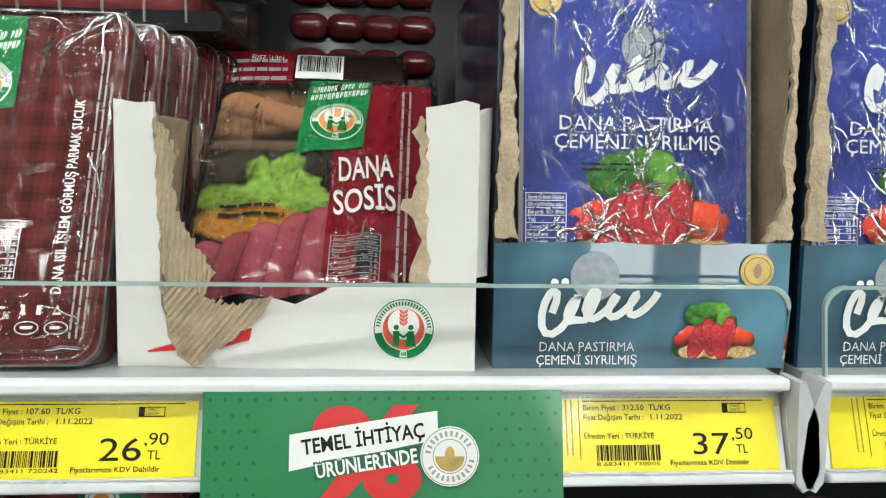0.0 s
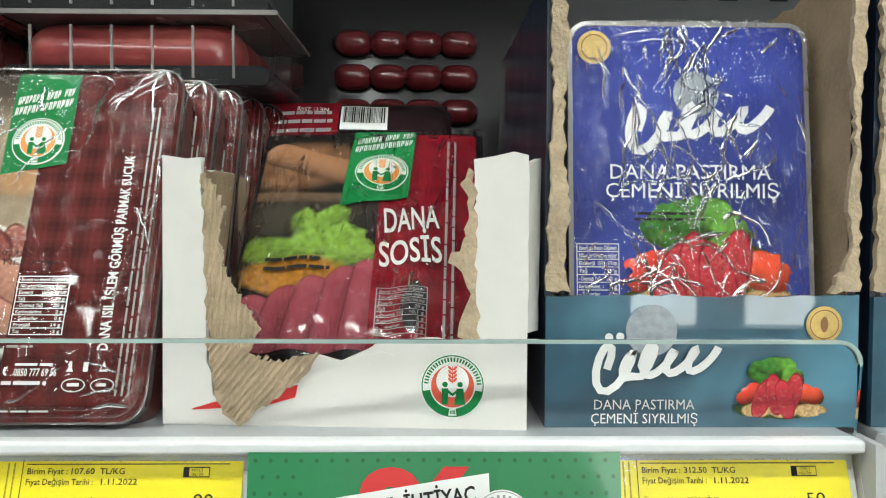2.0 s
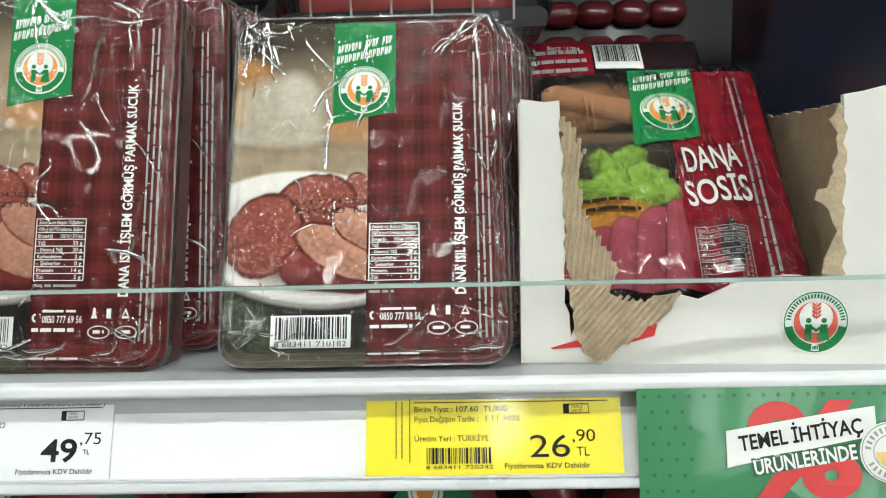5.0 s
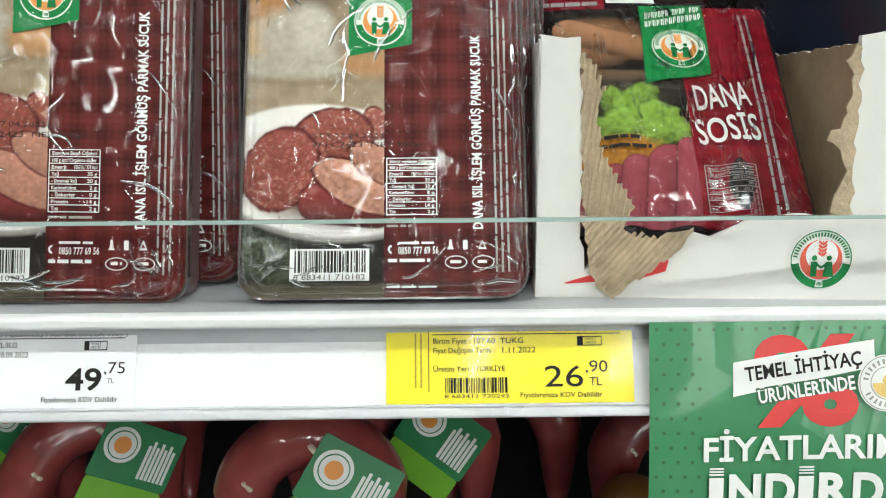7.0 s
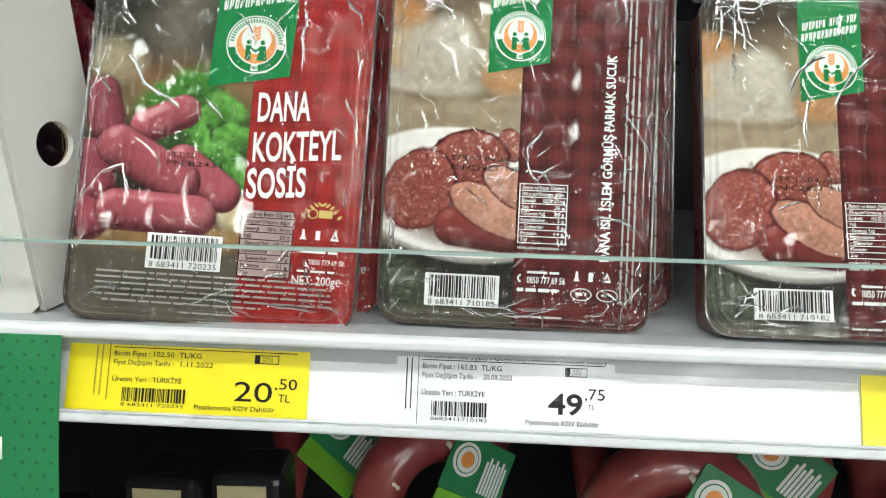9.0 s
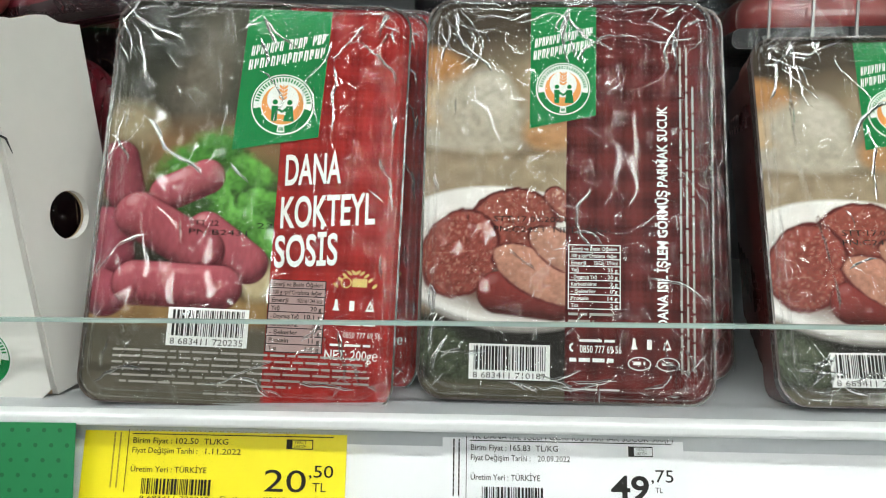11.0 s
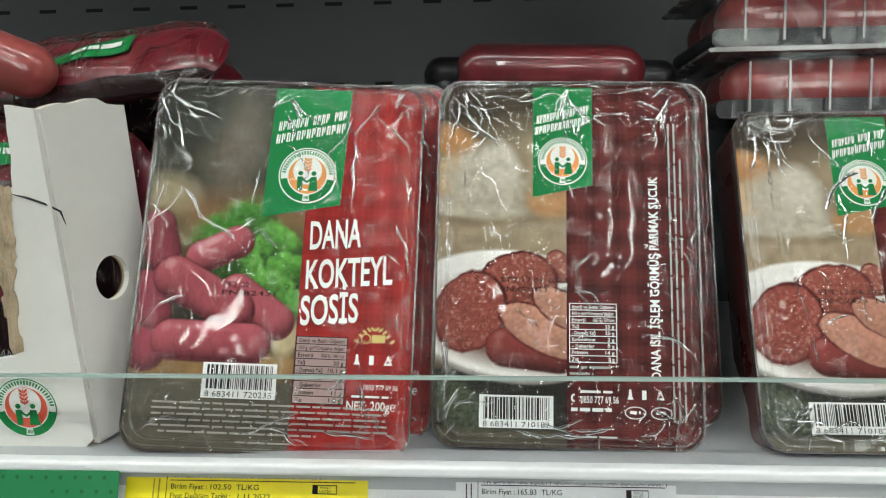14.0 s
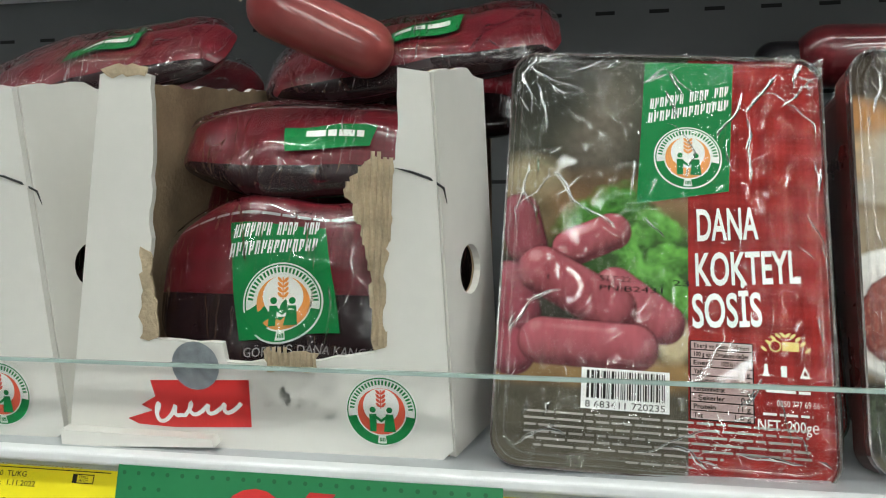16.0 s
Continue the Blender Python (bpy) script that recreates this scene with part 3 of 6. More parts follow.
def folds(w, h, rng, count, core):
    """Fold lines of gathered film as (x, z, angle, length, width, height): along the border, out of the corners and, by core, across the middle."""
    out = []
    for k in range(count):
        c = rng.random()
        if c < core:
            out.append((rng.gauss(0.5, 0.2) * w, rng.uniform(0.08, 0.95) * h, 90 + rng.gauss(0, 26), rng.uniform(0.008, 0.035), rng.uniform(0.0007, 0.0016), rng.uniform(0.0004, 0.001)))
        elif c < core + (1 - core) * 0.4:
            s = rng.choice((0, 1))
            out.append(((0.05 + 0.9 * s) * w + rng.gauss(0, 0.02) * w, rng.uniform(0.05, 0.95) * h, 90 + rng.gauss(0, 14), rng.uniform(0.006, 0.03), rng.uniform(0.0006, 0.0012), rng.uniform(0.0004, 0.0009)))
        elif c < core + (1 - core) * 0.8:
            cx, cz = rng.choice(((0, 0), (1, 0), (0, 1), (1, 1), (0.3, 1), (0.7, 1)))
            x, z = cx * w + (0.5 - cx) * rng.uniform(0.08, 0.5) * w, cz * h + (0.5 - cz) * rng.uniform(0.06, 0.3) * h
            a = math.degrees(math.atan2(0.5 * h - z, 0.5 * w - x)) + rng.gauss(0, 24)
            out.append((x, z, a, rng.uniform(0.006, 0.022), rng.uniform(0.0006, 0.0013), rng.uniform(0.0004, 0.001)))
        else:
            s = rng.choice((0, 1))
            out.append((rng.uniform(0.08, 0.92) * w, (0.06 + 0.88 * s) * h + rng.gauss(0, 0.015) * h, rng.gauss(0, 14), rng.uniform(0.008, 0.04), rng.uniform(0.0006, 0.0013), rng.uniform(0.0004, 0.0009)))
    return out


def creases(parent, w, h, y, rng, count, core):
    """Fine raised folds where the film is gathered: along the border, at the corners and, by core, across the middle."""
    vs, fs = [], []
    for k in range(count):
        if rng.random() < core:
            x, z, a = rng.gauss(0.45, 0.14) * w, rng.uniform(0.1, 0.95) * h, 90 + rng.gauss(0, 22)
            n = rng.randint(5, 14)
        elif rng.random() < 0.5:
            s = rng.choice((0, 1))
            x, z, a = (0.035 + 0.93 * s) * w + rng.gauss(0, 0.012) * w, rng.uniform(0.06, 0.94) * h, 90 + rng.gauss(0, 18)
            n = rng.randint(4, 12)
        elif rng.random() < 0.6:
            cx, cz = rng.choice(((0, 0), (1, 0), (0, 1), (1, 1), (0.5, 1)))
            x, z = cx * w + (1 - 2 * cx) * rng.uniform(0.03, 0.16) * w, cz * h + (1 - 2 * cz) * rng.uniform(0.03, 0.12) * h
            a = math.degrees(math.atan2(0.5 * h - z, 0.5 * w - x)) + rng.gauss(0, 30)
            n = rng.randint(4, 10)
        else:
            s = rng.choice((0, 0, 1))
            x, z, a = rng.uniform(0.08, 0.92) * w, (0.05 + 0.9 * s) * h + rng.gauss(0, 0.01) * h, rng.gauss(0, 16)
            n = rng.randint(4, 12)
        r = rng.uniform(0.00016, 0.00036) * (1.5 if core > 0.4 else 1)
        line = []
        for _ in range(n):
            if not (0.004 < x < w - 0.004 and 0.004 < z < h - 0.004):
                break
            line.append((x, z))
            d = rng.uniform(0.0018, 0.0035)
            x, z = x + d * math.cos(radians(a)), z + d * math.sin(radians(a))
            a += rng.gauss(0, 16)
        if len(line) < 3:
            continue
        b = len(vs)
        for i, (px, pz) in enumerate(line):
            x0, z0 = line[max(0, i - 1)]
            x1, z1 = line[min(len(line) - 1, i + 1)]
            d = math.hypot(x1 - x0, z1 - z0) or 1
            nx, nz = -(z1 - z0) / d, (x1 - x0) / d
            q = r * (0.25 if i in (0, len(line) - 1) else rng.uniform(0.7, 1.4))
            for e, f in ((-2.0, 0.0), (-1.0, 0.75), (0.0, 1.0), (1.0, 0.75), (2.0, 0.0)):
                vs.append((px + nx * q * e, y - q * f * 1.3, pz + nz * q * e))
        for i in range(len(line) - 1):
            for j in range(4):
                p = b + i * 5 + j
                fs.append((p, p + 1, p + 6, p + 5))
    ob = part("film_crease", mesh("film_crease", vs, fs, True), M_CREASE, parent, "shiny fine folds of the gathered film")
    ob.visible_shadow = False
    tagged(ob, kind="stuff")


def film(parent, w, h, material, y=-0.003, bulge=0.0015, seed=0, inset=0.001, amp=0.0004, name="film", count=110, core=0.15, deep=1.0):
    """Cling film drawn over a pack, with sharp raised folds."""
    rng = random.Random(seed)
    nx, nz = int(w / 0.0008), int(h / 0.0008)
    X, Z = np.meshgrid(np.linspace(inset, w - inset, nx + 1), np.linspace(inset, h - inset, nz + 1))
    e = np.minimum(np.minimum(X, w - X), np.minimum(Z, h - Z))
    D = bulge * np.clip(e / 0.012, 0, 1) ** 0.6
    p = [rng.uniform(0, 6.28) for _ in range(8)]
    D += amp * (np.sin(X * 95 + 2.2 * np.sin(Z * 41 + p[0]) + p[1]) * np.sin(Z * 60 + 1.7 * np.sin(X * 70 + p[2]) + p[3]) + 0.5 * np.sin(X * 260 + 2 * np.sin(Z * 110 + p[4]) + p[5]) * np.sin(Z * 140 + p[6]))
    for fx, fz, a, length, width, height in folds(w, h, rng, count, core):
        c, s = math.cos(radians(a)), math.sin(radians(a))
        L, Q = (X - fx) * c + (Z - fz) * s, (Z - fz) * c - (X - fx) * s
        Q = Q + 0.12 * length * np.sin(L / length * 4 + fx * 900) + 0.0006 * np.sin(L * 1400 + fz * 700)
        width *= 1.5
        D += deep * height * np.exp(-np.abs(Q / width) ** 1.25) * np.clip(1 - (L / length) ** 2, 0, 1)
    vs = np.stack((X.ravel(), (y - D).ravel(), Z.ravel()), 1).tolist()
    i, j = np.meshgrid(np.arange(nx), np.arange(nz))
    q = (j * (nx + 1) + i).ravel()
    ob = part(name, mesh(name, vs, np.stack((q, q + 1, q + nx + 2, q + nx + 1), 1).tolist(), True), material, parent, "clear glossy wrinkled cling film")
    ob.visible_shadow = False
    creases(parent, w, h, y - bulge - 0.0005, rng, count * 2 // 3, core)
    return ob


def capsule_mesh(name, length, r, n=18, rings=7, bend=0.0, neck=0.0):
    """A sausage along x, centred; bend: sag of the middle in metres."""
    vs, fs, prof = [], [], []
    for k in range(rings + 1):
        a = radians(90 * k / rings)
        prof.append((-length / 2 + r - r * math.cos(a), r * math.sin(a)))
    m = 8
    prof += [(-length / 2 + r + (length - 2 * r) * k / m, r) for k in range(1, m)]
    prof += [(-x, q) for x, q in reversed(prof[:rings + 1])]
    for x, q in prof:
        f = 2 * x / length
        for i in range(n):
            w = math.tau * i / n
            vs.append((x, q * math.cos(w), q * math.sin(w) + bend * (1 - f * f)))
    for j in range(len(prof) - 1):
        for i in range(n):
            a, b = j * n + i, j * n + (i + 1) % n
            fs.append((a, b, b + n, a + n))
    return mesh(name, vs, fs, True)


def tube_mesh(name, path, radius, n=14):
    vs, fs = [], []
    P = [Vector(p) for p in path]
    for k, p in enumerate(P):
        d = (P[min(k + 1, len(P) - 1)] - P[max(k - 1, 0)]).normalized()
        a = d.cross(Vector((0, 1, 0)))
        if a.length < 0.2:
            a = d.cross(Vector((0, 0, 1)))
        a.normalize()
        b = d.cross(a)
        f = k / (len(P) - 1)
        r = radius * min(1, 0.25 + 6 * min(f, 1 - f))
        vs += [p + a * r * math.cos(math.tau * i / n) + b * r * math.sin(math.tau * i / n) for i in range(n)]
    for j in range(len(P) - 1):
        for i in range(n):
            a, b = j * n + i, j * n + (i + 1) % n
            fs.append((a, b, b + n, a + n))
    fs += [tuple(range(n)), tuple(range((len(P) - 1) * n, len(P) * n))]
    return mesh(name, vs, fs, True)

# ---- the store round the case ----
solid("floor", -5, -6, -0.1, 5, 1.3, 0, M_FLOOR, "beige polished floor tiles of the store", "floor")
solid("ceiling", -5, -6, 3.1, 5, 1.3, 3.2, M_CEIL, "dark painted store ceiling above strip lights", "ceiling")
solid("wall_north", -5, 1.15, 0, 5, 1.3, 3.1, M_ROOM, "plain painted wall behind the chiller", "wall")
solid("wall_south", -5, -6, 0, 5, -5.85, 3.1, M_ROOM, "plain painted wall across the store", "wall")
solid("wall_west", -5, -5.85, 0, -4.85, 1.15, 3.1, M_ROOM, "plain painted side wall", "wall")
solid("wall_east", 4.85, -5.85, 0, 5, 1.15, 3.1, M_ROOM, "plain painted side wall", "wall")


def ceiling_light(x, y, turn):
    t = thing("ceiling_light", pose(x, y, 3.02, 0, 0, turn), "long white ceiling strip light, switched on", "lamp", "ceiling lights")
    part("frame", box_bm(-1.15, -0.09, 0.03, 1.15, 0.09, 0.08, 0.01), M_WHITE, t)
    part("diffuser", box_bm(-1.12, -0.05, 0.0, 1.12, 0.05, 0.029, 0.01), M_LAMP, t, "glowing white diffuser")


for lx in (-3.6, -1.2, 1.2, 3.6):
    ceiling_light(lx, -0.62, 0)
for lx in (-1.7, -0.35, 0.7):
    ceiling_light(lx, -2.9, 90)
# Far pair, unseen, added to put highlights on the blue packs.
for lx in (0.15, 1.3):
    ceiling_light(lx, -4.65, 90)


# Unseen glowing panes, added to give the tall glare on packs and cartons.
def glare_window(name, x0, x1):
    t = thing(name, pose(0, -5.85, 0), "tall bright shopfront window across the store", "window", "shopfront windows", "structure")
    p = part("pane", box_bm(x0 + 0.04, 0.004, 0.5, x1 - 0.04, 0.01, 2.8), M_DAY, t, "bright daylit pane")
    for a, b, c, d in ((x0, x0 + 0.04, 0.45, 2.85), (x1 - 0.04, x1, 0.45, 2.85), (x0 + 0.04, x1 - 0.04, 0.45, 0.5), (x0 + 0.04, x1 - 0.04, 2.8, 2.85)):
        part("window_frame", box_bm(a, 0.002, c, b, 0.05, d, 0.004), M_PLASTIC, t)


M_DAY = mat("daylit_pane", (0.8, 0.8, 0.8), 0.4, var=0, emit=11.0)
glare_window("window_1", 1.7, 2.35)
glare_window("window_2", 2.7, 3.4)

# ---- the chiller case ----
ZS = 1.2975
solid("case_back_panel", -1.6, 0.78, 0.3, 1.6, 0.80, 2.05, M_BACK, "grey steel back panel of the chiller", "panel")
solid("case_base", -1.6, 0.25, 0.0, 1.6, 0.80, 0.3, M_WHITE, "white chiller plinth", "plinth", 0.01)
# Unseen canopy, added above to help dim the back of the case.
solid("case_top", -1.6, 0.3, 2.05, 1.6, 0.80, 2.2, M_WHITE, "white chiller canopy", "canopy", 0.01)
solid("case_side_west", -1.64, 0.25, 0.0, -1.6, 0.80, 2.2, M_WHITE, "white chiller side panel", "panel", 0.005)
solid("case_side_east", 1.6, 0.25, 0.0, 1.64, 0.80, 2.2, M_WHITE, "white chiller side panel", "panel", 0.005)
# Unseen shelf, added just above the view to block light from the back.
solid("shelf_upper_shade", -1.6, 0.35, 1.64, 1.6, 0.775, 1.66, M_WHITE, "white steel upper shelf", "shelf", 0.003)
slots = []
for i in range(-30, 31):
    for z in (1.52, 1.60, 1.44):
        x = i * 0.05
        slots.append((x, z))
sv, sf = [], []
for x, z in slots:
    a = len(sv)
    sv += [(x - 0.009, 0.7785, z - 0.0018), (x + 0.009, 0.7785, z - 0.0018), (x + 0.009, 0.7785, z + 0.0018), (x - 0.009, 0.7785, z + 0.0018)]
    sf.append((a, a + 1, a + 2, a + 3))
ob = new("panel_slots", mesh("panel_slots", sv, sf))
ob.data.materials.append(M_SLOT)
tagged(ob, "rows of dark slots punched in the back panel", "slots", kind="stuff")


def shelf_section(x0, x1):
    t = thing("shelf", pose(0, 0, 0), "grey-white steel chiller shelf with a rolled front lip", "shelf", "shelf sections", "structure")
    part("deck", box_bm(x0, 0.326, ZS - 0.016, x1, 0.775, ZS, 0.001), M_SHELF, t)
    part("nose", box_bm(x0, 0.3175, ZS - 0.0045, x1, 0.3262, ZS + 0.0005, 0.0015, 3), M_WHITE, t, "bright white front lip")
    r = thing("label_rail", pose(0, 0.3265, 1.292, -19, 0, 0), "white plastic price label rail on the shelf front", "label rail", "label rails")
    part("back_strip", box_bm(x0, 0.002, -0.036, x1, 0.004, 0.0005), M_CARD, r)
    part("bottom_lip", box_bm(x0, -0.0045, -0.0375, x1, 0.004, -0.0335, 0.0012, 3), M_PLASTIC, r)
    part("lip_line", box_bm(x0, -0.0035, -0.0333, x1, -0.0015, -0.0322, 0.0004, 1), M_PLASTIC, r)
    part("top_lip", box_bm(x0, -0.003, -0.0018, x1, 0.004, 0.0004, 0.0008, 2), M_PLASTIC, r)
    c = part("cover", box_bm(x0, -0.0026, -0.0321, x1, -0.0022, -0.0019), M_FLAT, r, "clear plastic cover strip")
    c.visible_shadow = False


def end_cap(x, flip):
    t = thing("rail_end_cap", pose(x, 0.3165, 1.254, 0, 0, 0), "grey plastic end cap of the label rail", "end cap", "rail end caps")
    pts = [(0, 0.044), (0.003, 0.044), (0.009, 0.028), (0.0105, 0.008), (0.008, 0.001), (0.004, -0.001), (0.001, 0.003)]
    if flip:
        pts = [(-a, b) for a, b in pts]
    bm = slab(pts, (), -0.004, 0.012)
    part("cap_body", bm, M_CAP, t)


shelf_section(-1.55, 0.1205)
shelf_section(0.1345, 1.5)
end_cap(0.1208, False)
end_cap(0.1342, True)


def guard(x0, x1, round_l, round_r):
    t = thing("front_guard", pose(0, 0.3215, ZS, 0, 0, 0), "low clear acrylic guard along the shelf front", "guard", "front guards")
    h, r = 0.0375, 0.009
    pts = []
    if round_r:
        pts += [(x1 - 0.002, 0.0), *[(x1 - r + r * math.cos(radians(a)), h - r + r * math.sin(radians(a))) for a in range(0, 91, 15)]]
    else:
        pts += [(x1, 0), (x1, h)]
    if round_l:
        pts += [*[(x0 + r + r * math.cos(radians(a)), h - r + r * math.sin(radians(a))) for a in range(90, 181, 15)], (x0 + 0.002, 0.0)]
    else:
        pts += [(x0, h), (x0, 0)]
    g = part("pane", slab(pts, (), 0.0, 0.0016), M_GLASS, t)
    g.visible_shadow = False
    edge = pts[1:] if round_r else pts[1:]
    if not round_l:
        edge = edge[:-1]
    inner = []
    cx = (x0 + x1) / 2
    vs, fs = [], []
    for k, (x, z) in enumerate(edge):
        for y in (-0.0003, 0.0019):
            vs.append((x, y, z + 0.0004))
            vs.append((x + (0.0012 if x < cx else -0.0012) * (1 if (z < h - 0.0005) else 0), y, z - 0.0011))
    for k in range(len(edge) - 1):
        a, b = 4 * k, 4 * k + 4
        fs += [(a, b, b + 1, a + 1), (a + 2, a + 3, b + 3, b + 2), (a, a + 2, b + 2, b)]
    part("edge", mesh("edge", vs, fs), M_GEDGE, t, "greenish polished top edge")


guard(-1.5, 0.1205, False, True)
guard(0.1345, 1.4, True, False)


# ---- price labels ----
def price_label(x0, w, paint, big, small, title, unit, date, number, top_cut=True, seed=0):
    rng = random.Random(seed)
    yel = paint is M_YELLOW
    h = 0.0318
    t = thing("price_label", pose(x0, 0.3265, 1.2915, -19, 0, 0) @ pose(0, 0.001, -h, 0, 0, 0), ("yellow" if yel else "white") + " printed price label in the shelf rail", "price label", "price labels")
    part("card", box_bm(0, -0.0004, 0, w, 0.0002, h), paint, t)
    a = Art(t, w, h, step=0.0002, y=-0.0004)
    L = 0.19 if yel else 0.12
    far = 0.06 if w > 0.105 else 0.0
    a.rect("rule", M_INK, 1, L - 0.005, 0.13, 0.95, 0.142)
    a.rect("rule", M_INK, 1, L - 0.02, 0.02, L - 0.017, 0.85 if yel else 0.98)
    ink = M_INK
    a.text(M_INKO if yel else M_INK, 1, title, L, 0.1 if yel else 0.115, 0.0023, w * (0.62 if yel else 0.84))
    a.text(ink, 1, "Birim Fiyat :", L, 0.25, 0.0023, w * 0.15, bold=0.008)
    a.text(ink, 1, unit + "  TL/KG", L + 0.165, 0.25, 0.0023, w * 0.2, bold=0.008)
    a.text(ink, 1, "Fiyat De\u011fi\u015fim Tarihi :", L, 0.37, 0.0023, w * 0.25, bold=0.008)
    a.text(ink, 1, date, L + 0.28, 0.37, 0.0023, w * 0.135, bold=0.008)
    a.text(ink, 1, "\u00dcretim Yeri : T\u00dcRK\u0130YE", L, 0.6, 0.0023, w * 0.29, bold=0.008)
    a.barcode(1, L + 0.03, 0.66, L + 0.32, 0.94, rng, number, None)
    a.text(ink, 1, big, 0.64 + far if yel else 0.7, 0.8 if yel else 0.78, 0.0088, w * 0.155, bold=0.0 if yel else 0.02)
    a.text(ink, 1, "," + small, 0.805 + far if yel else 0.865, 0.62 if yel else 0.58, 0.0048, w * 0.09)
    a.text(ink, 1, "TL", 0.82 + far if yel else 0.88, 0.79 if yel else 0.7, 0.0036 if yel else 0.002, w * 0.05 if yel else w * 0.03)
    a.text(ink, 1, "Fiyatlar\u0131m\u0131za KDV Dahildir", 0.54 if yel else 0.6, 0.93, 0.0021, w * 0.33, bold=0.008)
    a.rect("origin_icon", M_INK, 1, 0.775, 0.17, 0.875, 0.29)
    a.rect("origin_icon", paint, 2, 0.798, 0.182, 0.872, 0.278)
    a.text(ink, 3, "YERL\u0130", 0.805, 0.222, 0.0011, w * 0.045)
    a.text(ink, 3, "\u00dcRET\u0130M", 0.805, 0.27, 0.0011, w * 0.045)
    a.bars(M_INKO if yel else M_INK, 1, L - 0.075, 0.12, L - 0.03, 0.8, 2, rng, 0.28, True)
    a.flush()


price_label(-0.2135, 0.0995, M_YELLOW, "26", "90", "TK DANA SOYULMU\u015e SOS\u0130S 250 GR(P)", "107.60", "1.11.2022", "8 683411 720242", seed=1)
price_label(-0.552, 0.1075, M_YELLOW, "20", "50", "TK DANA KOKTEYL SOS\u0130S200 GR(P)", "102.50", "1.11.2022", "8 683411 720235", seed=2)
price_label(-0.4065, 0.0925, M_CARD, "49", "75", "TK DANA ISIL \u0130\u015eLEM G\u00d6RM\u00dc\u015e PARMAK SUCUK 300(P)", "165.83", "20.09.2022", "8683411710182", seed=3)
price_label(0.019, 0.0985, M_YELLOW, "37", "50", "PASTIRMA D\u0130L\u0130ML\u0130 120 GR(P)", "312.50", "1.11.2022", "8 683411 730005", seed=4)
price_label(-0.811, 0.1, M_YELLOW, "27", "90", "DANA KANGAL SUCUK (600)", "182.50", "1.11.2022", "8 683411 710205", seed=5)
price_label(0.1395, 0.0985, M_YELLOW, "37", "50", "PASTIRMA D\u0130L\u0130ML\u0130 120 GR(P)", "312.50", "1.11.2022", "8 683411 730005", seed=4)


# ---- promotion posters ----
def promo(x, w):
    h, k = 0.093, w / 863
    t = thing("promotion_poster", pose(x, 0.3165, 1.2945, -8, 0, 0) @ pose(0, 0, -h, 0, 0, 0), "green printed price promotion poster hanging over the label rail", "poster", "promotion posters")

    def warp(px, pz):
        f = 1 - pz / h
        return 0.0022 * math.sin(f * 3.0) + 0.0006 * math.sin(px * 70)

    a = Art(t, w, h, warp, 0.00025)

    def q(*pts):
        return [((px - 42) * k, h - (py - 50) * k) for px, py in pts]

    a.rect("paper", M_PROMO, 0, 0, 0, 1, 1)
    dots = [(i + 0.5 * (j % 2), j) for i in range(24) for j in range(16)]
    for i, j in dots:
        u, v = (i + 0.5) / 24.5, (j + 0.5) / 16
        if u < 0.15 or u > 0.86 or v < 0.06 or (0.5 < u and v < 0.4 and u > 0.78):
            a.disc("dots", M_PROMOD, 1, u, v, 0.006, 6)
    a.text(M_RED, 1, "%", (300 - 42) * k / w, (300 - 50) * k / h, 218 * k, 262 * k, bold=0.035, name="percent_sign")
    a.shape("banner", M_INKW, 2, q((247, 235), (600, 165), (598, 97), (247, 150)))
    a.text(M_INK, 3, "TEMEL \u0130HT\u0130YA\u00c7", (278 - 42) * k / w, (197 - 50) * k / h, 36 * k, 293 * k, 7.5, 0.02)
    a.shape("banner_green", M_PROMOD, 2, q((308, 258), (556, 216), (556, 180), (303, 215)))
    a.text(M_INKW, 3, "\u00dcR\u00dcNLER\u0130NDE", (312 - 42) * k / w, (252 - 50) * k / h, 35 * k, 243 * k, 8, 0.025)
    u, v, r = (628 - 42) * k / w, (204 - 50) * k / h, 71 * k / w
    a.disc("seal", M_INKW, 3, u, v, r)
    a.ring("seal_ring", M_GREY, 4, u, v, r * 0.93, r * 0.96)
    a.ring("seal_ring", M_GREY, 4, u, v, r * 0.55, r * 0.58)
    for n in range(26):
        if n % 13 > 1:
            a.ring("seal_ring", M_GREY, 4, u, v, r * 0.66, r * 0.84, n * 13.8, n * 13.8 + 6, 2)
    a.disc("seal_device", M_GOLD, 4, u, v, r * 0.5, 20, 180, 360)
    a.disc("seal_device", M_GOLD, 4, u, v - 0.005, r * 0.16, squash=1.8)
    a.text(M_INKW, 2, "F\u0130YATLARIMIZI", (175 - 42) * k / w, 0.0548 / h, 0.0098, 595 * k, 0.5, 0.022)
    for s, x0, x1 in (("N", 240, 320), ("D", 332, 407), ("R", 467, 547), ("D", 552, 627), ("K", 690, 762)):
        a.text(M_INKW, 2, s, (x0 - 42) * k / w, 0.0735 / h, 0.0135, (x1 - x0) * k, 0, 0.04)
    for x0, x1 in ((190, 226), (416, 454), (638, 676)):
        a.piece += 1
        c, d = ((x0 + x1) / 2 - 42) * k, (x1 - x0) * k / 2
        for n in range(3):
            z = h - 0.0575 - n * 0.0012
            a.shape("arrow", M_INKW, 2, [(c - d, z - 0.0007), (c + d, z - 0.0007), (c + d, z), (c - d, z)])
        z1 = h - 0.0615
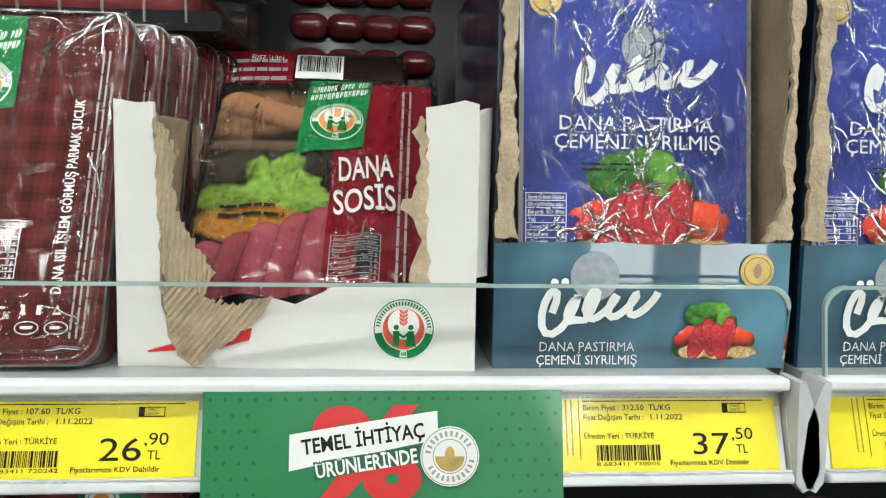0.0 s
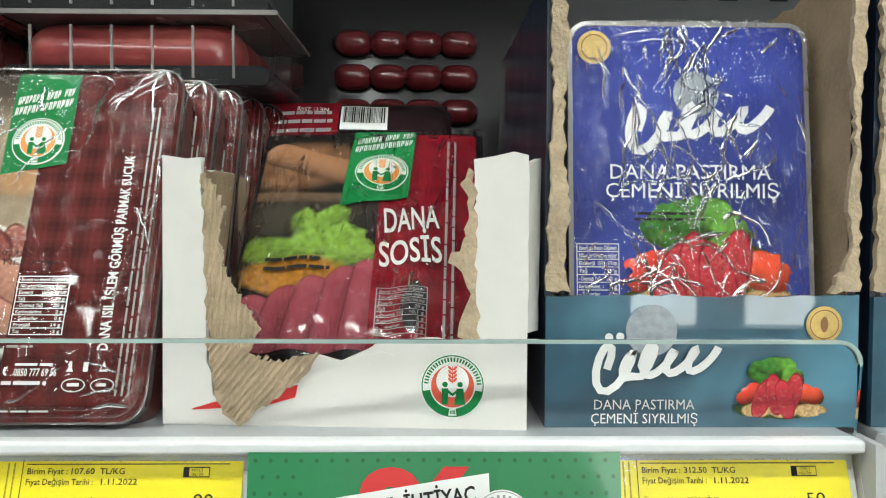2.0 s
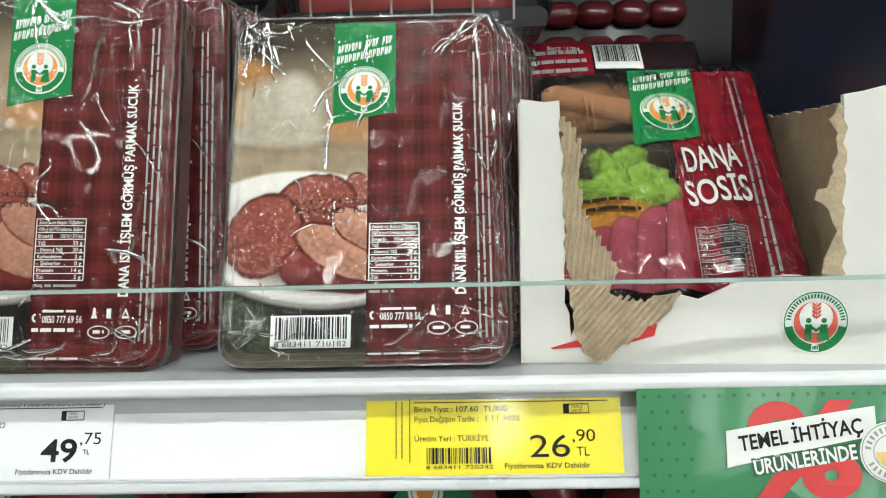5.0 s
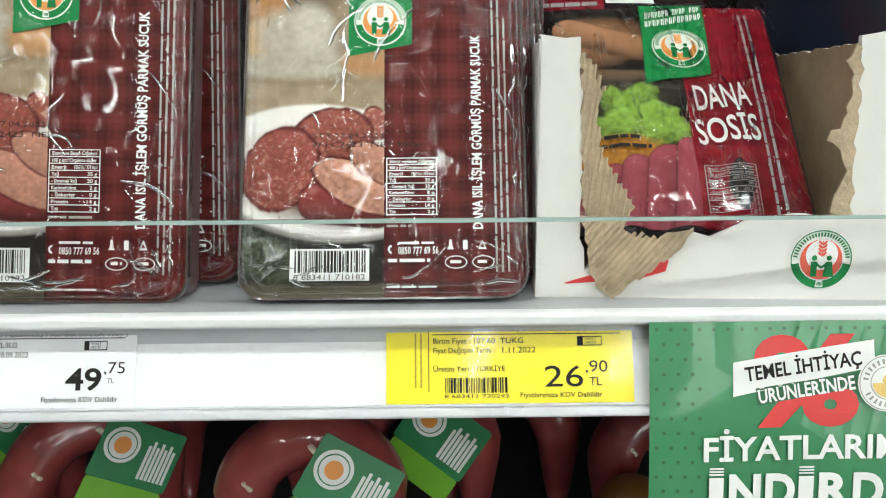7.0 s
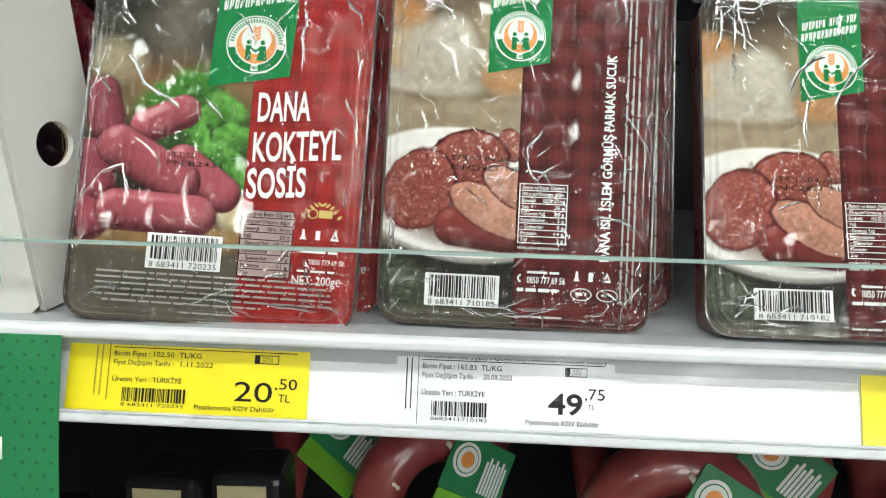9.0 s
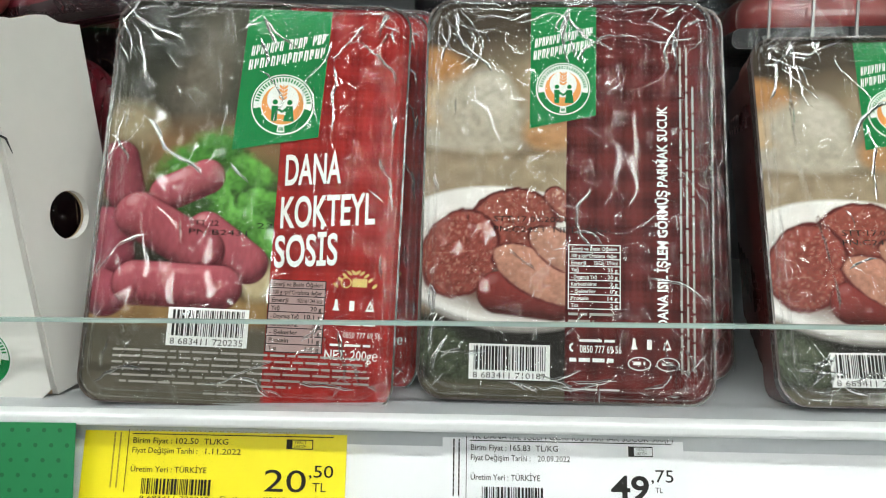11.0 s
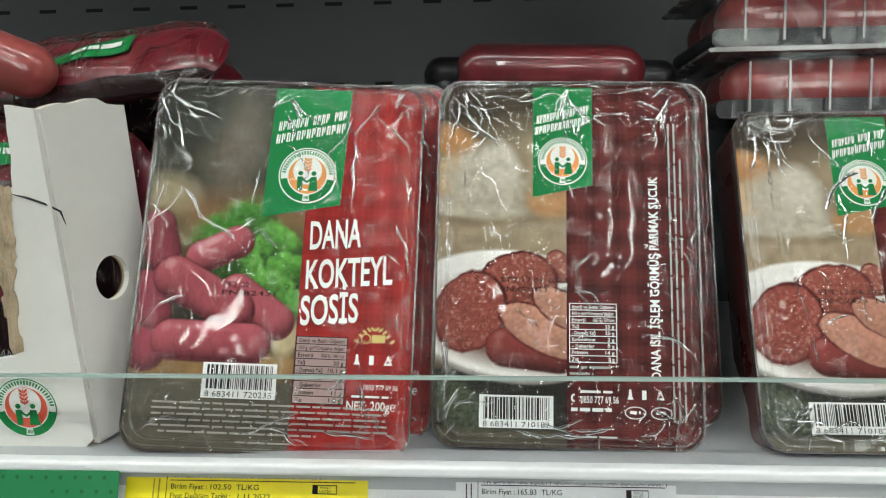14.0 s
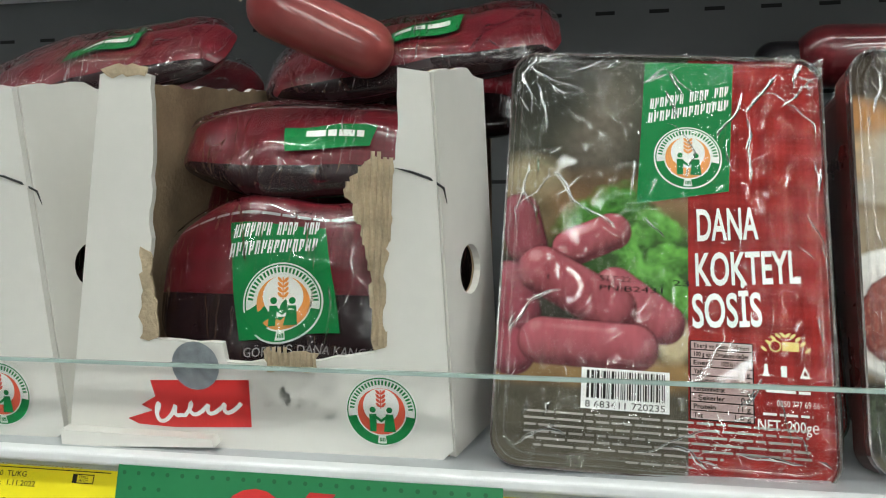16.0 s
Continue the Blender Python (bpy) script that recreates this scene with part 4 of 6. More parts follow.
        a.shape("arrow", M_INKW, 2, [(c - d, h - 0.0765), (c - 2 * d, h - 0.0765), (c, h - 0.084), (c + 2 * d, h - 0.0765), (c + d, h - 0.0765), (c + d, z1), (c - d, z1)][::-1])
    a.flush()


promo(-0.110, 0.137)
promo(-0.7065, 0.156)


# ---- flat packs ----
def pack_body(t, w, h, panel, u_panel):
    """Vacuum tray: shallow dark sides, a printed card face, a thin clear rim and a sealing ridge."""
    part("tray", slab(rrect(0.001, 0.001, w - 0.001, h - 0.001, 0.009), (), 0.001, 0.016), M_TRAYD, t, "dark shallow plastic tray")
    pts = rrect(0.0006, 0.0006, w - 0.0006, h - 0.0006, 0.0105)
    part("card", slab([(min(x, w * u_panel), z) for x, z in pts], (), -0.0003, 0.0009), M_BLACK, t, "dark printed card")
    part("tartan_side", slab([(max(x, w * u_panel), z) for x, z in pts], (), -0.0006, 0.0009), panel, t, "printed tartan panel")
    rim = part("rim", slab(rrect(0, 0, w, h, 0.011), [rrect(0.0009, 0.0009, w - 0.0009, h - 0.0009, 0.0102)], -0.003, 0.0016), M_RIM, t, "thin smoky clear plastic rim")
    for k, (d, q) in enumerate(((0.0028, 0.00045), (0.0056, 0.0006))):
        loop = rrect(d, d, w - d, h - d, 0.0095)
        vs, fs, n = [], [], len(loop)
        for i, (x, z) in enumerate(loop):
            x0, z0 = loop[i - 1]
            x1, z1 = loop[(i + 1) % n]
            L = math.hypot(x1 - x0, z1 - z0) or 1
            nx, nz = (z1 - z0) / L, -(x1 - x0) / L
            vs += [(x + nx * q * e, -0.0052 - q * f - 0.0004 * k, z + nz * q * e) for e, f in ((-1.4, 0), (-0.8, 0.8), (0, 1.15), (0.8, 0.8), (1.4, 0))]
        for i in range(n):
            for j in range(4):
                p, r = i * 5 + j, ((i + 1) % n) * 5 + j
                fs.append((p, p + 1, r + 1, r))
        ob = part("seal_ridge", mesh("seal_ridge", vs, fs, True), M_CREASE, t, "clear raised sealing ridge")
        ob.visible_shadow = False


def icons(a, layer, u, v, d):
    """Food-safe glass, litter and recycling marks."""
    a.poly("mark", M_INKW, layer, [(u, v + 0.012), (u + 0.024, v + 0.012), (u + 0.018, v + 0.003), (u + 0.016, v - 0.014), (u + 0.008, v - 0.014), (u + 0.006, v + 0.003)])
    a.rect("mark", M_INKW, layer, u + d, v - 0.012, u + d + 0.016, v + 0.012)
    a.poly("mark", M_INKW, layer, [(u + 2 * d - 0.003, v + 0.012), (u + 2 * d + 0.027, v + 0.012), (u + 2 * d + 0.012, v - 0.014)])
    a.poly("mark_core", M_SKIN, layer + 1, [(u + 2 * d + 0.004, v + 0.007), (u + 2 * d + 0.02, v + 0.007), (u + 2 * d + 0.012, v - 0.005)])


def kokteyl_pack(m, w, h, seed):
    t = thing("sausage_pack", m, "flat film-wrapped pack of cocktail sausages with red tartan print", "sausage pack", "cocktail sausage packs")
    pack_body(t, w, h, M_PLAID, 0.58)
    rng = random.Random(seed)
    p = Print(w, h, 0.006, 0.005, 0.58, 0.995, (0.036, 0.035, 0.025), seed)
    p.c *= (1 + 0.5 * p.mottle(0.02))[..., None]
    p.blob(0.3, 0.2, 0.1, 0.2, (0.13, 0.11, 0.085), 1.2, 10)
    p.blob(0.12, 0.1, 0.14, 0.12, (0.025, 0.025, 0.018), 1.0)
    p.band(0.335, 0.5, (0.2, 0.115, 0.055), 0.07, 0.04, 0.3, 0.012)
    p.blob(0.07, 0.33, 0.1, 0.07, (0.33, 0.27, 0.17), 1.0)
    p.blob(0.06, 0.42, 0.1, 0.06, (0.12, 0.1, 0.05), 0.9)
    p.blob(0.4, 0.52, 0.24, 0.16, (0.035, 0.085, 0.02), 0.6)
    p.leaf(0.34, 0.405, 0.15, 0.075, -28, (0.06, 0.2, 0.03), 0.6)
    for u, v, ro in ((0.3, 0.46, 10), (0.42, 0.47, -30), (0.5, 0.44, 30), (0.52, 0.52, -15), (0.46, 0.56, 25), (0.54, 0.6, 60), (0.5, 0.66, -40), (0.4, 0.52, 70)):
        p.leaf(u, v, 0.08, 0.045, ro, (0.1, 0.3, 0.05), 0.35)
    p.band(0.74, 0.83, (0.25, 0.15, 0.06), 0.03, -0.02, 0.3, 0.006)
    p.blob(0.54, 0.7, 0.05, 0.07, (0.42, 0.34, 0.2), 0.5)
    p.band(0.815, 1.1, (0.095, 0.085, 0.062), 0.025, 0.0, 0.12, 0.01)
    p.sausage(0.05, 0.42, 0.08, 0.5, 0.066, (0.27, 0.055, 0.075), 0.1)
    p.sausage(0.22, 0.5, 0.345, 0.455, 0.062, gloss=0.35)
    p.sausage(0.03, 0.6, 0.05, 0.66, 0.085, (0.3, 0.06, 0.085), 0.1)
    p.sausage(0.36, 0.59, 0.505, 0.665, 0.068, gloss=0.85)
    p.sausage(0.13, 0.555, 0.35, 0.64, 0.078, gloss=1.0)
    p.sausage(0.0, 0.735, 0.05, 0.75, 0.075, (0.32, 0.065, 0.09), 0.2)
    p.sausage(0.14, 0.72, 0.42, 0.725, 0.074, gloss=0.5)
    p.press("photo_side", t, -0.0008, inside=0.0115)
    a = Art(t, w, h, step=0.0002, y=-0.001)
    a.flag(2, 0.44, 0.725, 0.015, 0.385, 0.345, 0.578, 0.265, 0.107, rng, 0.02)
    a.text(M_INKW, 3, "DANA", 0.607, 0.468, 0.0138, w * 0.185, 5, 0.02, slant=0.06)
    a.text(M_INKW, 3, "KOKTEYL", 0.602, 0.574, 0.0138, w * 0.31, 5, 0.02, slant=0.06)
    a.text(M_INKW, 3, "SOS\u0130S", 0.592, 0.67, 0.0138, w * 0.205, 5, 0.02, slant=0.06)
    a.table(3, 0.585, 0.7, 0.765, 0.87, rng, M_INK, M_PINKT, rows=FACTS_SOSIS)
    a.barcode(2, 0.265, 0.775, 0.525, 0.865, rng, "8 683411 720235")
    for k in range(6):
        a.bars(M_INKS, 3, 0.1 + 0.03 * (k == 5), 0.876 + 0.0145 * k, 0.93 - 0.25 * (k == 5), 0.8815 + 0.0145 * k, 1, rng, 0.9, ragged=0.05)
    a.bars(M_INKS, 3, 0.4, 0.97, 0.6, 0.975, 1, rng, 0.9)
    a.text(M_INKW, 3, "NET: 200g\u212e", 0.775, 0.882, 0.0042, w * 0.17, bold=0.01)
    for k, (line, u) in enumerate((("STT:22", 0.31), ("PN:B2431", 0.31), ("23", 0.53))):
        a.text(M_INK, 12, line, u, (0.578, 0.6, 0.58)[k], 0.0024, w * (0.095, 0.19, 0.05)[k], name="date_stamp")
    for k in range(5):
        for s in (-1, 1):
            a.shape("gold_ear", M_GOLD, 3, ellipse((0.86 + s * 0.014 * (k + 0.5)) * w, (0.325 - 0.004 * k * k / 2) * h, 0.0014, 0.0006, s * 40, 8))
    a.ring("gold_ear", M_GOLD, 3, 0.83, 0.7, 0.014, 0.018)
    a.bars(M_GOLD, 3, 0.85, 0.69, 0.93, 0.71, 1, rng, 0.6, True, name="gold_ear")
    icons(a, 3, 0.79, 0.755, 0.055)
    a.bars(M_INKW, 3, 0.8, 0.795, 0.93, 0.802, 1, rng, 0.9)
    a.text(M_INKW, 3, "0850 777 69 56", 0.83, 0.83, 0.0024, w * 0.12)
    a.bars(M_INKW, 3, 0.79, 0.845, 0.93, 0.851, 1, rng, 0.9)
    a.flush()
    film(t, w, h, M_FILM, -0.006, 0.0015, seed)
    return t


def sucuk_pack(m, w, h, seed):
    t = thing("sucuk_pack", m, "flat film-wrapped sucuk pack with brown tartan and sliced sausage print", "sucuk pack", "sucuk packs")
    pack_body(t, w, h, M_PLAIDB, 0.5)
    rng = random.Random(seed)
    p = Print(w, h, 0.006, 0.005, 0.5, 0.995, (0.27, 0.205, 0.135), seed)
    p.c *= (1 + 0.25 * p.mottle(0.015))[..., None]
    p.band(-0.1, 0.17, (0.05, 0.036, 0.024), 0.12, 0.1, 0.4, 0.012)
    p.band(0.35, 0.42, (0.16, 0.115, 0.075), 0.05, -0.03)
    p.blob(0.05, 0.17, 0.1, 0.06, (0.42, 0.2, 0.07), 0.6, 20)
    p.blob(0.05, 0.27, 0.11, 0.07, (0.5, 0.33, 0.17), 0.6, -15)
    p.blob(0.19, 0.29, 0.16, 0.13, (0.42, 0.37, 0.3), 0.5, 25, 0.08)
    p.blob(0.14, 0.36, 0.22, 0.045, (0.4, 0.35, 0.28), 0.5, 4)
    p.blob(0.24, 0.24, 0.07, 0.09, (0.5, 0.45, 0.38), 0.7, -20)
    p.blob(0.45, 0.34, 0.1, 0.07, (0.42, 0.22, 0.1), 0.4)
    p.band(0.4, 0.5, (0.31, 0.24, 0.16), 0.05, 0.02)
    p.band(0.79, 1.1, (0.018, 0.016, 0.014), 0.03, -0.04)
    p.blob(0.12, 0.9, 0.17, 0.08, (0.055, 0.065, 0.04), 0.5, 30, 0.12, 0.5, 0.0012)
    p.band(0.955, 1.1, (0.08, 0.07, 0.045), 0.02)
    p.blob(0.3, 0.66, 0.43, 0.245, (0.3, 0.28, 0.26), 0.05, 6)
    p.blob(0.3, 0.65, 0.43, 0.24, (0.74, 0.72, 0.69), 0.05, 6, grain=0.04)
    p.blob(0.3, 0.665, 0.36, 0.19, (0.6, 0.57, 0.54), 0.12, 6, grain=0.04)
    p.blob(0.3, 0.72, 0.3, 0.1, (0.16, 0.1, 0.08), 0.6, 10)
    p.slice(0.47, 0.52, 0.045, 0.06, -20, (0.26, 0.08, 0.06), fat=0.8)
    p.slice(0.31, 0.575, 0.15, 0.12, -20, (0.24, 0.062, 0.045))
    p.slice(0.135, 0.645, 0.125, 0.15, 28, (0.23, 0.055, 0.042))
    p.sausage(0.27, 0.74, 0.47, 0.755, 0.075, (0.2, 0.035, 0.03), 0.3)
    p.slice(0.41, 0.695, 0.17, 0.075, 27, (0.42, 0.2, 0.14), fat=0.2)
    p.slice(0.485, 0.635, 0.12, 0.06, 32, (0.42, 0.2, 0.14), fat=0.2)
    p.press("photo_side", t, -0.0008, inside=0.0115)
    a = Art(t, w, h, step=0.0002, y=-0.001)
    a.flag(2, 0.37, 0.6, 0.015, 0.33, 0.295, 0.485, 0.228, 0.095, rng)
    a.text(M_INKW, 3, "DANA ISIL \u0130\u015eLEM G\u00d6RM\u00dc\u015e PARMAK SUCUK", 0.845, 0.815, 0.0043, h * 0.545, 90, 0.025)
    for k in range(3):
        a.bars(M_INKS, 3, 0.888 + 0.021 * k, 0.12 + 0.1 * (k == 2), 0.896 + 0.021 * k, 0.93, 1, rng, 0.9, True)
    a.table(3, 0.51, 0.62, 0.685, 0.775, rng)
    a.bars(M_INKS, 3, 0.51, 0.785, 0.675, 0.792, 1, rng, 0.9)
    a.bars(M_INKS, 3, 0.51, 0.802, 0.6, 0.809, 1, rng, 0.9)
    a.barcode(2, 0.175, 0.865, 0.45, 0.95, rng, "8 683411 710182")
    a.bars(M_PLATE, 3, 0.17, 0.815, 0.44, 0.822, 1, rng, 0.9)
    a.ring("mark", M_INKW, 3, 0.53, 0.868, 0.009, 0.016, 100, 260)
    a.bars(M_INKW, 3, 0.55, 0.848, 0.68, 0.855, 1, rng, 0.9)
    a.text(M_INKW, 3, "0850 777 69 56", 0.55, 0.88, 0.0031, w * 0.14, bold=0.015)
    a.bars(M_INKW, 3, 0.515, 0.893, 0.68, 0.903, 1, rng, 0.9)
    icons(a, 3, 0.72, 0.857, 0.055)
    for n in range(2):
        cx, cz = (0.75 + n * 0.095) * w, 0.097 * h
        outer, inner = ellipse(cx, cz, 0.0047, 0.0028, 0, 20), ellipse(cx, cz, 0.0043, 0.0024, 0, 20)
        a.put("mark", M_INKW, 3, outer + inner, [(k, (k + 1) % 20, 20 + (k + 1) % 20, 20 + k) for k in range(20)])
        a.bars(M_INKW, 3, 0.73 + n * 0.095, 0.898, 0.77 + n * 0.095, 0.908, 1, rng, 0.8)
    a.bars(M_INKW, 3, 0.51, 0.965, 0.7, 0.97, 1, rng, 0.9)
    a.text(M_INK, 12, "STT:17.04.2023", 0.25, 0.567, 0.0024, w * 0.25, name="date_stamp")
    a.text(M_INK, 12, "PN:C2423  NET:300g\u212e", 0.25, 0.592, 0.0024, w * 0.4, name="date_stamp")
    a.flush()
    film(t, w, h, M_FILM, -0.006, 0.0015, seed)
    return t


def on_shelf(x, y, lean, yaw=0.0, dz=0.0):
    return pose(x, y, ZS + 0.0015 + dz, -lean, 0, yaw)


kok = kokteyl_pack(on_shelf(-0.5578, 0.331, 16.5, 4) @ pose(0, 0, 0, 0, 2.8, 0), 0.130, 0.177, 11)
copy_thing(kok, on_shelf(-0.550, 0.353, 16.5, 4, 0.0005) @ pose(0, 0, 0, 0, 2.3, 0))
copy_thing(kok, on_shelf(-0.541, 0.374, 16.5, 3, 0.0005))
suc = sucuk_pack(on_shelf(-0.4182, 0.341, 13.5, 1) @ pose(0, 0, 0, 0, 1.2, 0), 0.1205, 0.170, 21)
copy_thing(suc, on_shelf(-0.402, 0.367, 13, 2))
for n in range(4):
    copy_thing(suc, on_shelf(-0.401 + 0.003 * n, 0.388 + 0.02 * n, 13, 2))
suc2 = sucuk_pack(on_shelf(-0.2752, 0.3365, 21, 0), 0.1205, 0.159, 33)
for n in range(6):
    copy_thing(suc2, on_shelf(-0.267 + 0.006 * n, 0.362 + 0.024 * n, 21, 0))


# ---- torn cartons ----
def carton_shell(t, w, h, d, front, inner, side_h=None, outer=M_CARTON, right_hole=False, taper=0.0, flare=0.0):
    """Back, floor and side walls of an open display carton, 3 mm board."""
    s = side_h or h
    rng = random.Random(5)
    part("carton_floor", box_bm(0.003, 0.0032, 0, w - 0.003, d, 0.003), inner, t)
    part("carton_back", box_bm(0.003, d - 0.003, 0.003, w - 0.003, d, s), inner, t)
    for x, hole in ((0.0, False), (w - 0.003, right_hole)):
        top = jag([(d, s), (d * 0.5, s - 0.003), (0.0032, s - 0.002)], 0.006, 0.0012, rng)
        prof = [(0.0032, 0.0), (d, 0.0), *top]
        holes = [ellipse(0.0275, 0.073, 0.0105, 0.0105)] if hole else []
        turn = math.pi / 2
        if hole and flare:
            prof = [(0.0032, 0.0), (0.052, 0.0), *jag([(0.052, s - 0.004), (0.03, s), (0.0032, s - 0.003)], 0.005, 0.001, rng)]
            turn -= radians(flare)
        shear = Matrix.Identity(4)
        if taper:
            shear[0][2] = (-0.006 if x else taper) / s
        bm = slab(prof, holes, 0, 0.003)
        bmesh.ops.transform(bm, matrix=shear @ Matrix.Translation((x + 0.003, 0, 0)) @ Matrix.Rotation(turn, 4, "Z"), verts=bm.verts[:])
        part("carton_side", bm, outer, t)
        bi = slab(prof, holes, 0, 0.0004)
        bmesh.ops.transform(bi, matrix=shear @ Matrix.Translation(((0.0036 if x == 0 else x - 0.0002), 0, 0)) @ Matrix.Rotation(turn, 4, "Z"), verts=bi.verts[:])
        part("carton_lining", bi, inner, t, "brown inner liner")


def torn_strip(t, pts, y, seed, thick=0.0012, amp=0.0012, mat_=None, fluted=True, rot=70):
    """Torn brown board with flutes."""
    rng = random.Random(seed)
    edge = jag(pts, 0.003, amp, rng, True)
    part("torn_board", slab(edge, (), y, y + thick), mat_ or M_KRAFTL, t, "torn ragged brown cardboard")
    if fluted:
        xs, zs = [p[0] for p in pts], [p[1] for p in pts]
        vs, fs = [], []
        c, s = math.cos(radians(rot)), math.sin(radians(rot))

        def inside(px, pz):
            hit = False
            for (x0, z0), (x1, z1) in zip(pts, pts[1:] + pts[:1]):
                if (z0 > pz) != (z1 > pz) and px < (x1 - x0) * (pz - z0) / (z1 - z0) + x0:
                    hit = not hit
            return hit
        L = 0.06
        for k in range(-40, 41):
            ox, oz = (min(xs) + max(xs)) / 2 - s * k * 0.0024, (min(zs) + max(zs)) / 2 + c * k * 0.0024
            run = [n for n in range(-30, 31) if inside(ox + c * n * 0.002, oz + s * n * 0.002)]
            for n in run:
                px, pz = ox + c * n * 0.002, oz + s * n * 0.002
                a = len(vs)
                for e in (0, 1):
                    for f, g in ((-0.0008, 0), (0, -0.0009 - rng.uniform(0, 0.0003)), (0.0008, 0)):
                        vs.append((px + c * e * 0.0021 - s * f, y + g, pz + s * e * 0.0021 + c * f))
                fs += [(a, a + 1, a + 4, a + 3), (a + 1, a + 2, a + 5, a + 4)]
        if vs:
            tagged(part("fluting", mesh("fluting", vs, fs), M_KRAFTL, t, "ribbed inner paper of the board"), kind="stuff")


def carton_a():
    w, h, d = 0.146, 0.108, 0.22
    t = thing("display_carton", pose(-0.151, 0.3445, ZS, 0, 0, -4), "white display carton with a torn-open front", "carton", "white display cartons")
    rng = random.Random(3)

    def q(*pts):
        out = []
        for px, py in pts:
            f = (py - 90) / 460
            x0, x1 = 300 + 28 * f, 940 - 15 * f
            out.append(((px - x0) / (x1 - x0) * w, (1 - f) * h))
        return out

    left = jag(q((372, 94), (378, 170), (390, 290), (395, 420), (410, 500)), 0.004, 0.0008, rng)
    base = jag(q((430, 470), (500, 460), (585, 428), (620, 440), (690, 402), (760, 398), (836, 402)), 0.006, 0.0008, rng)
    right = jag(q((838, 396), (842, 300), (846, 200), (846, 97)), 0.004, 0.001, rng)
    outer = [(0, 0), (w, 0), *q((940, 90), (915, 84), (880, 92)), *right[::-1], *base[::-1], *left[::-1], *q((345, 96), (303, 90))]
    part("carton_front", slab(outer, (), 0, 0.003), M_CARTON, t)
    carton_shell(t, w, h, d, outer, M_KRAFT)
    torn_strip(t, q((374, 120), (392, 135), (418, 185), (408, 235), (428, 300), (486, 385), (470, 420), (420, 440), (396, 380), (388, 260)), -0.0008, 7, rot=84)
    torn_strip(t, q((396, 400), (440, 410), (480, 430), (520, 440), (585, 425), (570, 455), (520, 500), (460, 548), (432, 530), (415, 480)), -0.0025, 8, 0.0015, rot=50)
    torn_strip(t, q((838, 110), (848, 120), (850, 230), (848, 300), (852, 395), (815, 395), (838, 320), (815, 275), (800, 268), (832, 225), (836, 160), (822, 140)), -0.0008, 9, fluted=False)
    torn_strip(t, q((640, 432), (690, 420), (712, 428), (705, 442), (690, 448), (672, 455)), -0.0006, 10, 0.0006, 0.0006, M_CARTON, False)
    flap = slab(jag([(0.0, 0.0), (0.0, 0.066), (0.012, 0.07), (0.01, 0.0)], 0.006, 0.0006, rng, True), (), 0, 0.003)
    bmesh.ops.transform(flap, matrix=Matrix.Translation((w + 0.0005, 0.004, 0.038)) @ Matrix.Rotation(radians(62), 4, "Z"), verts=flap.verts[:])
    part("side_flap", flap, M_CARTON, t, "loose torn side flap")
    a = Art(t, w, h)
    a.emblem(2, 0.80, 0.84, 0.088, M_INKW, M_EMRED)
    a.poly("red_patch", M_RED, 2, q_uv(q((376, 522), (430, 505), (480, 500), (552, 478), (548, 500), (500, 515), (380, 524)), w, h))
    a.flush()


def q_uv(pts, w, h):
    return [(x / w, 1 - z / h) for x, z in pts]


carton_a()


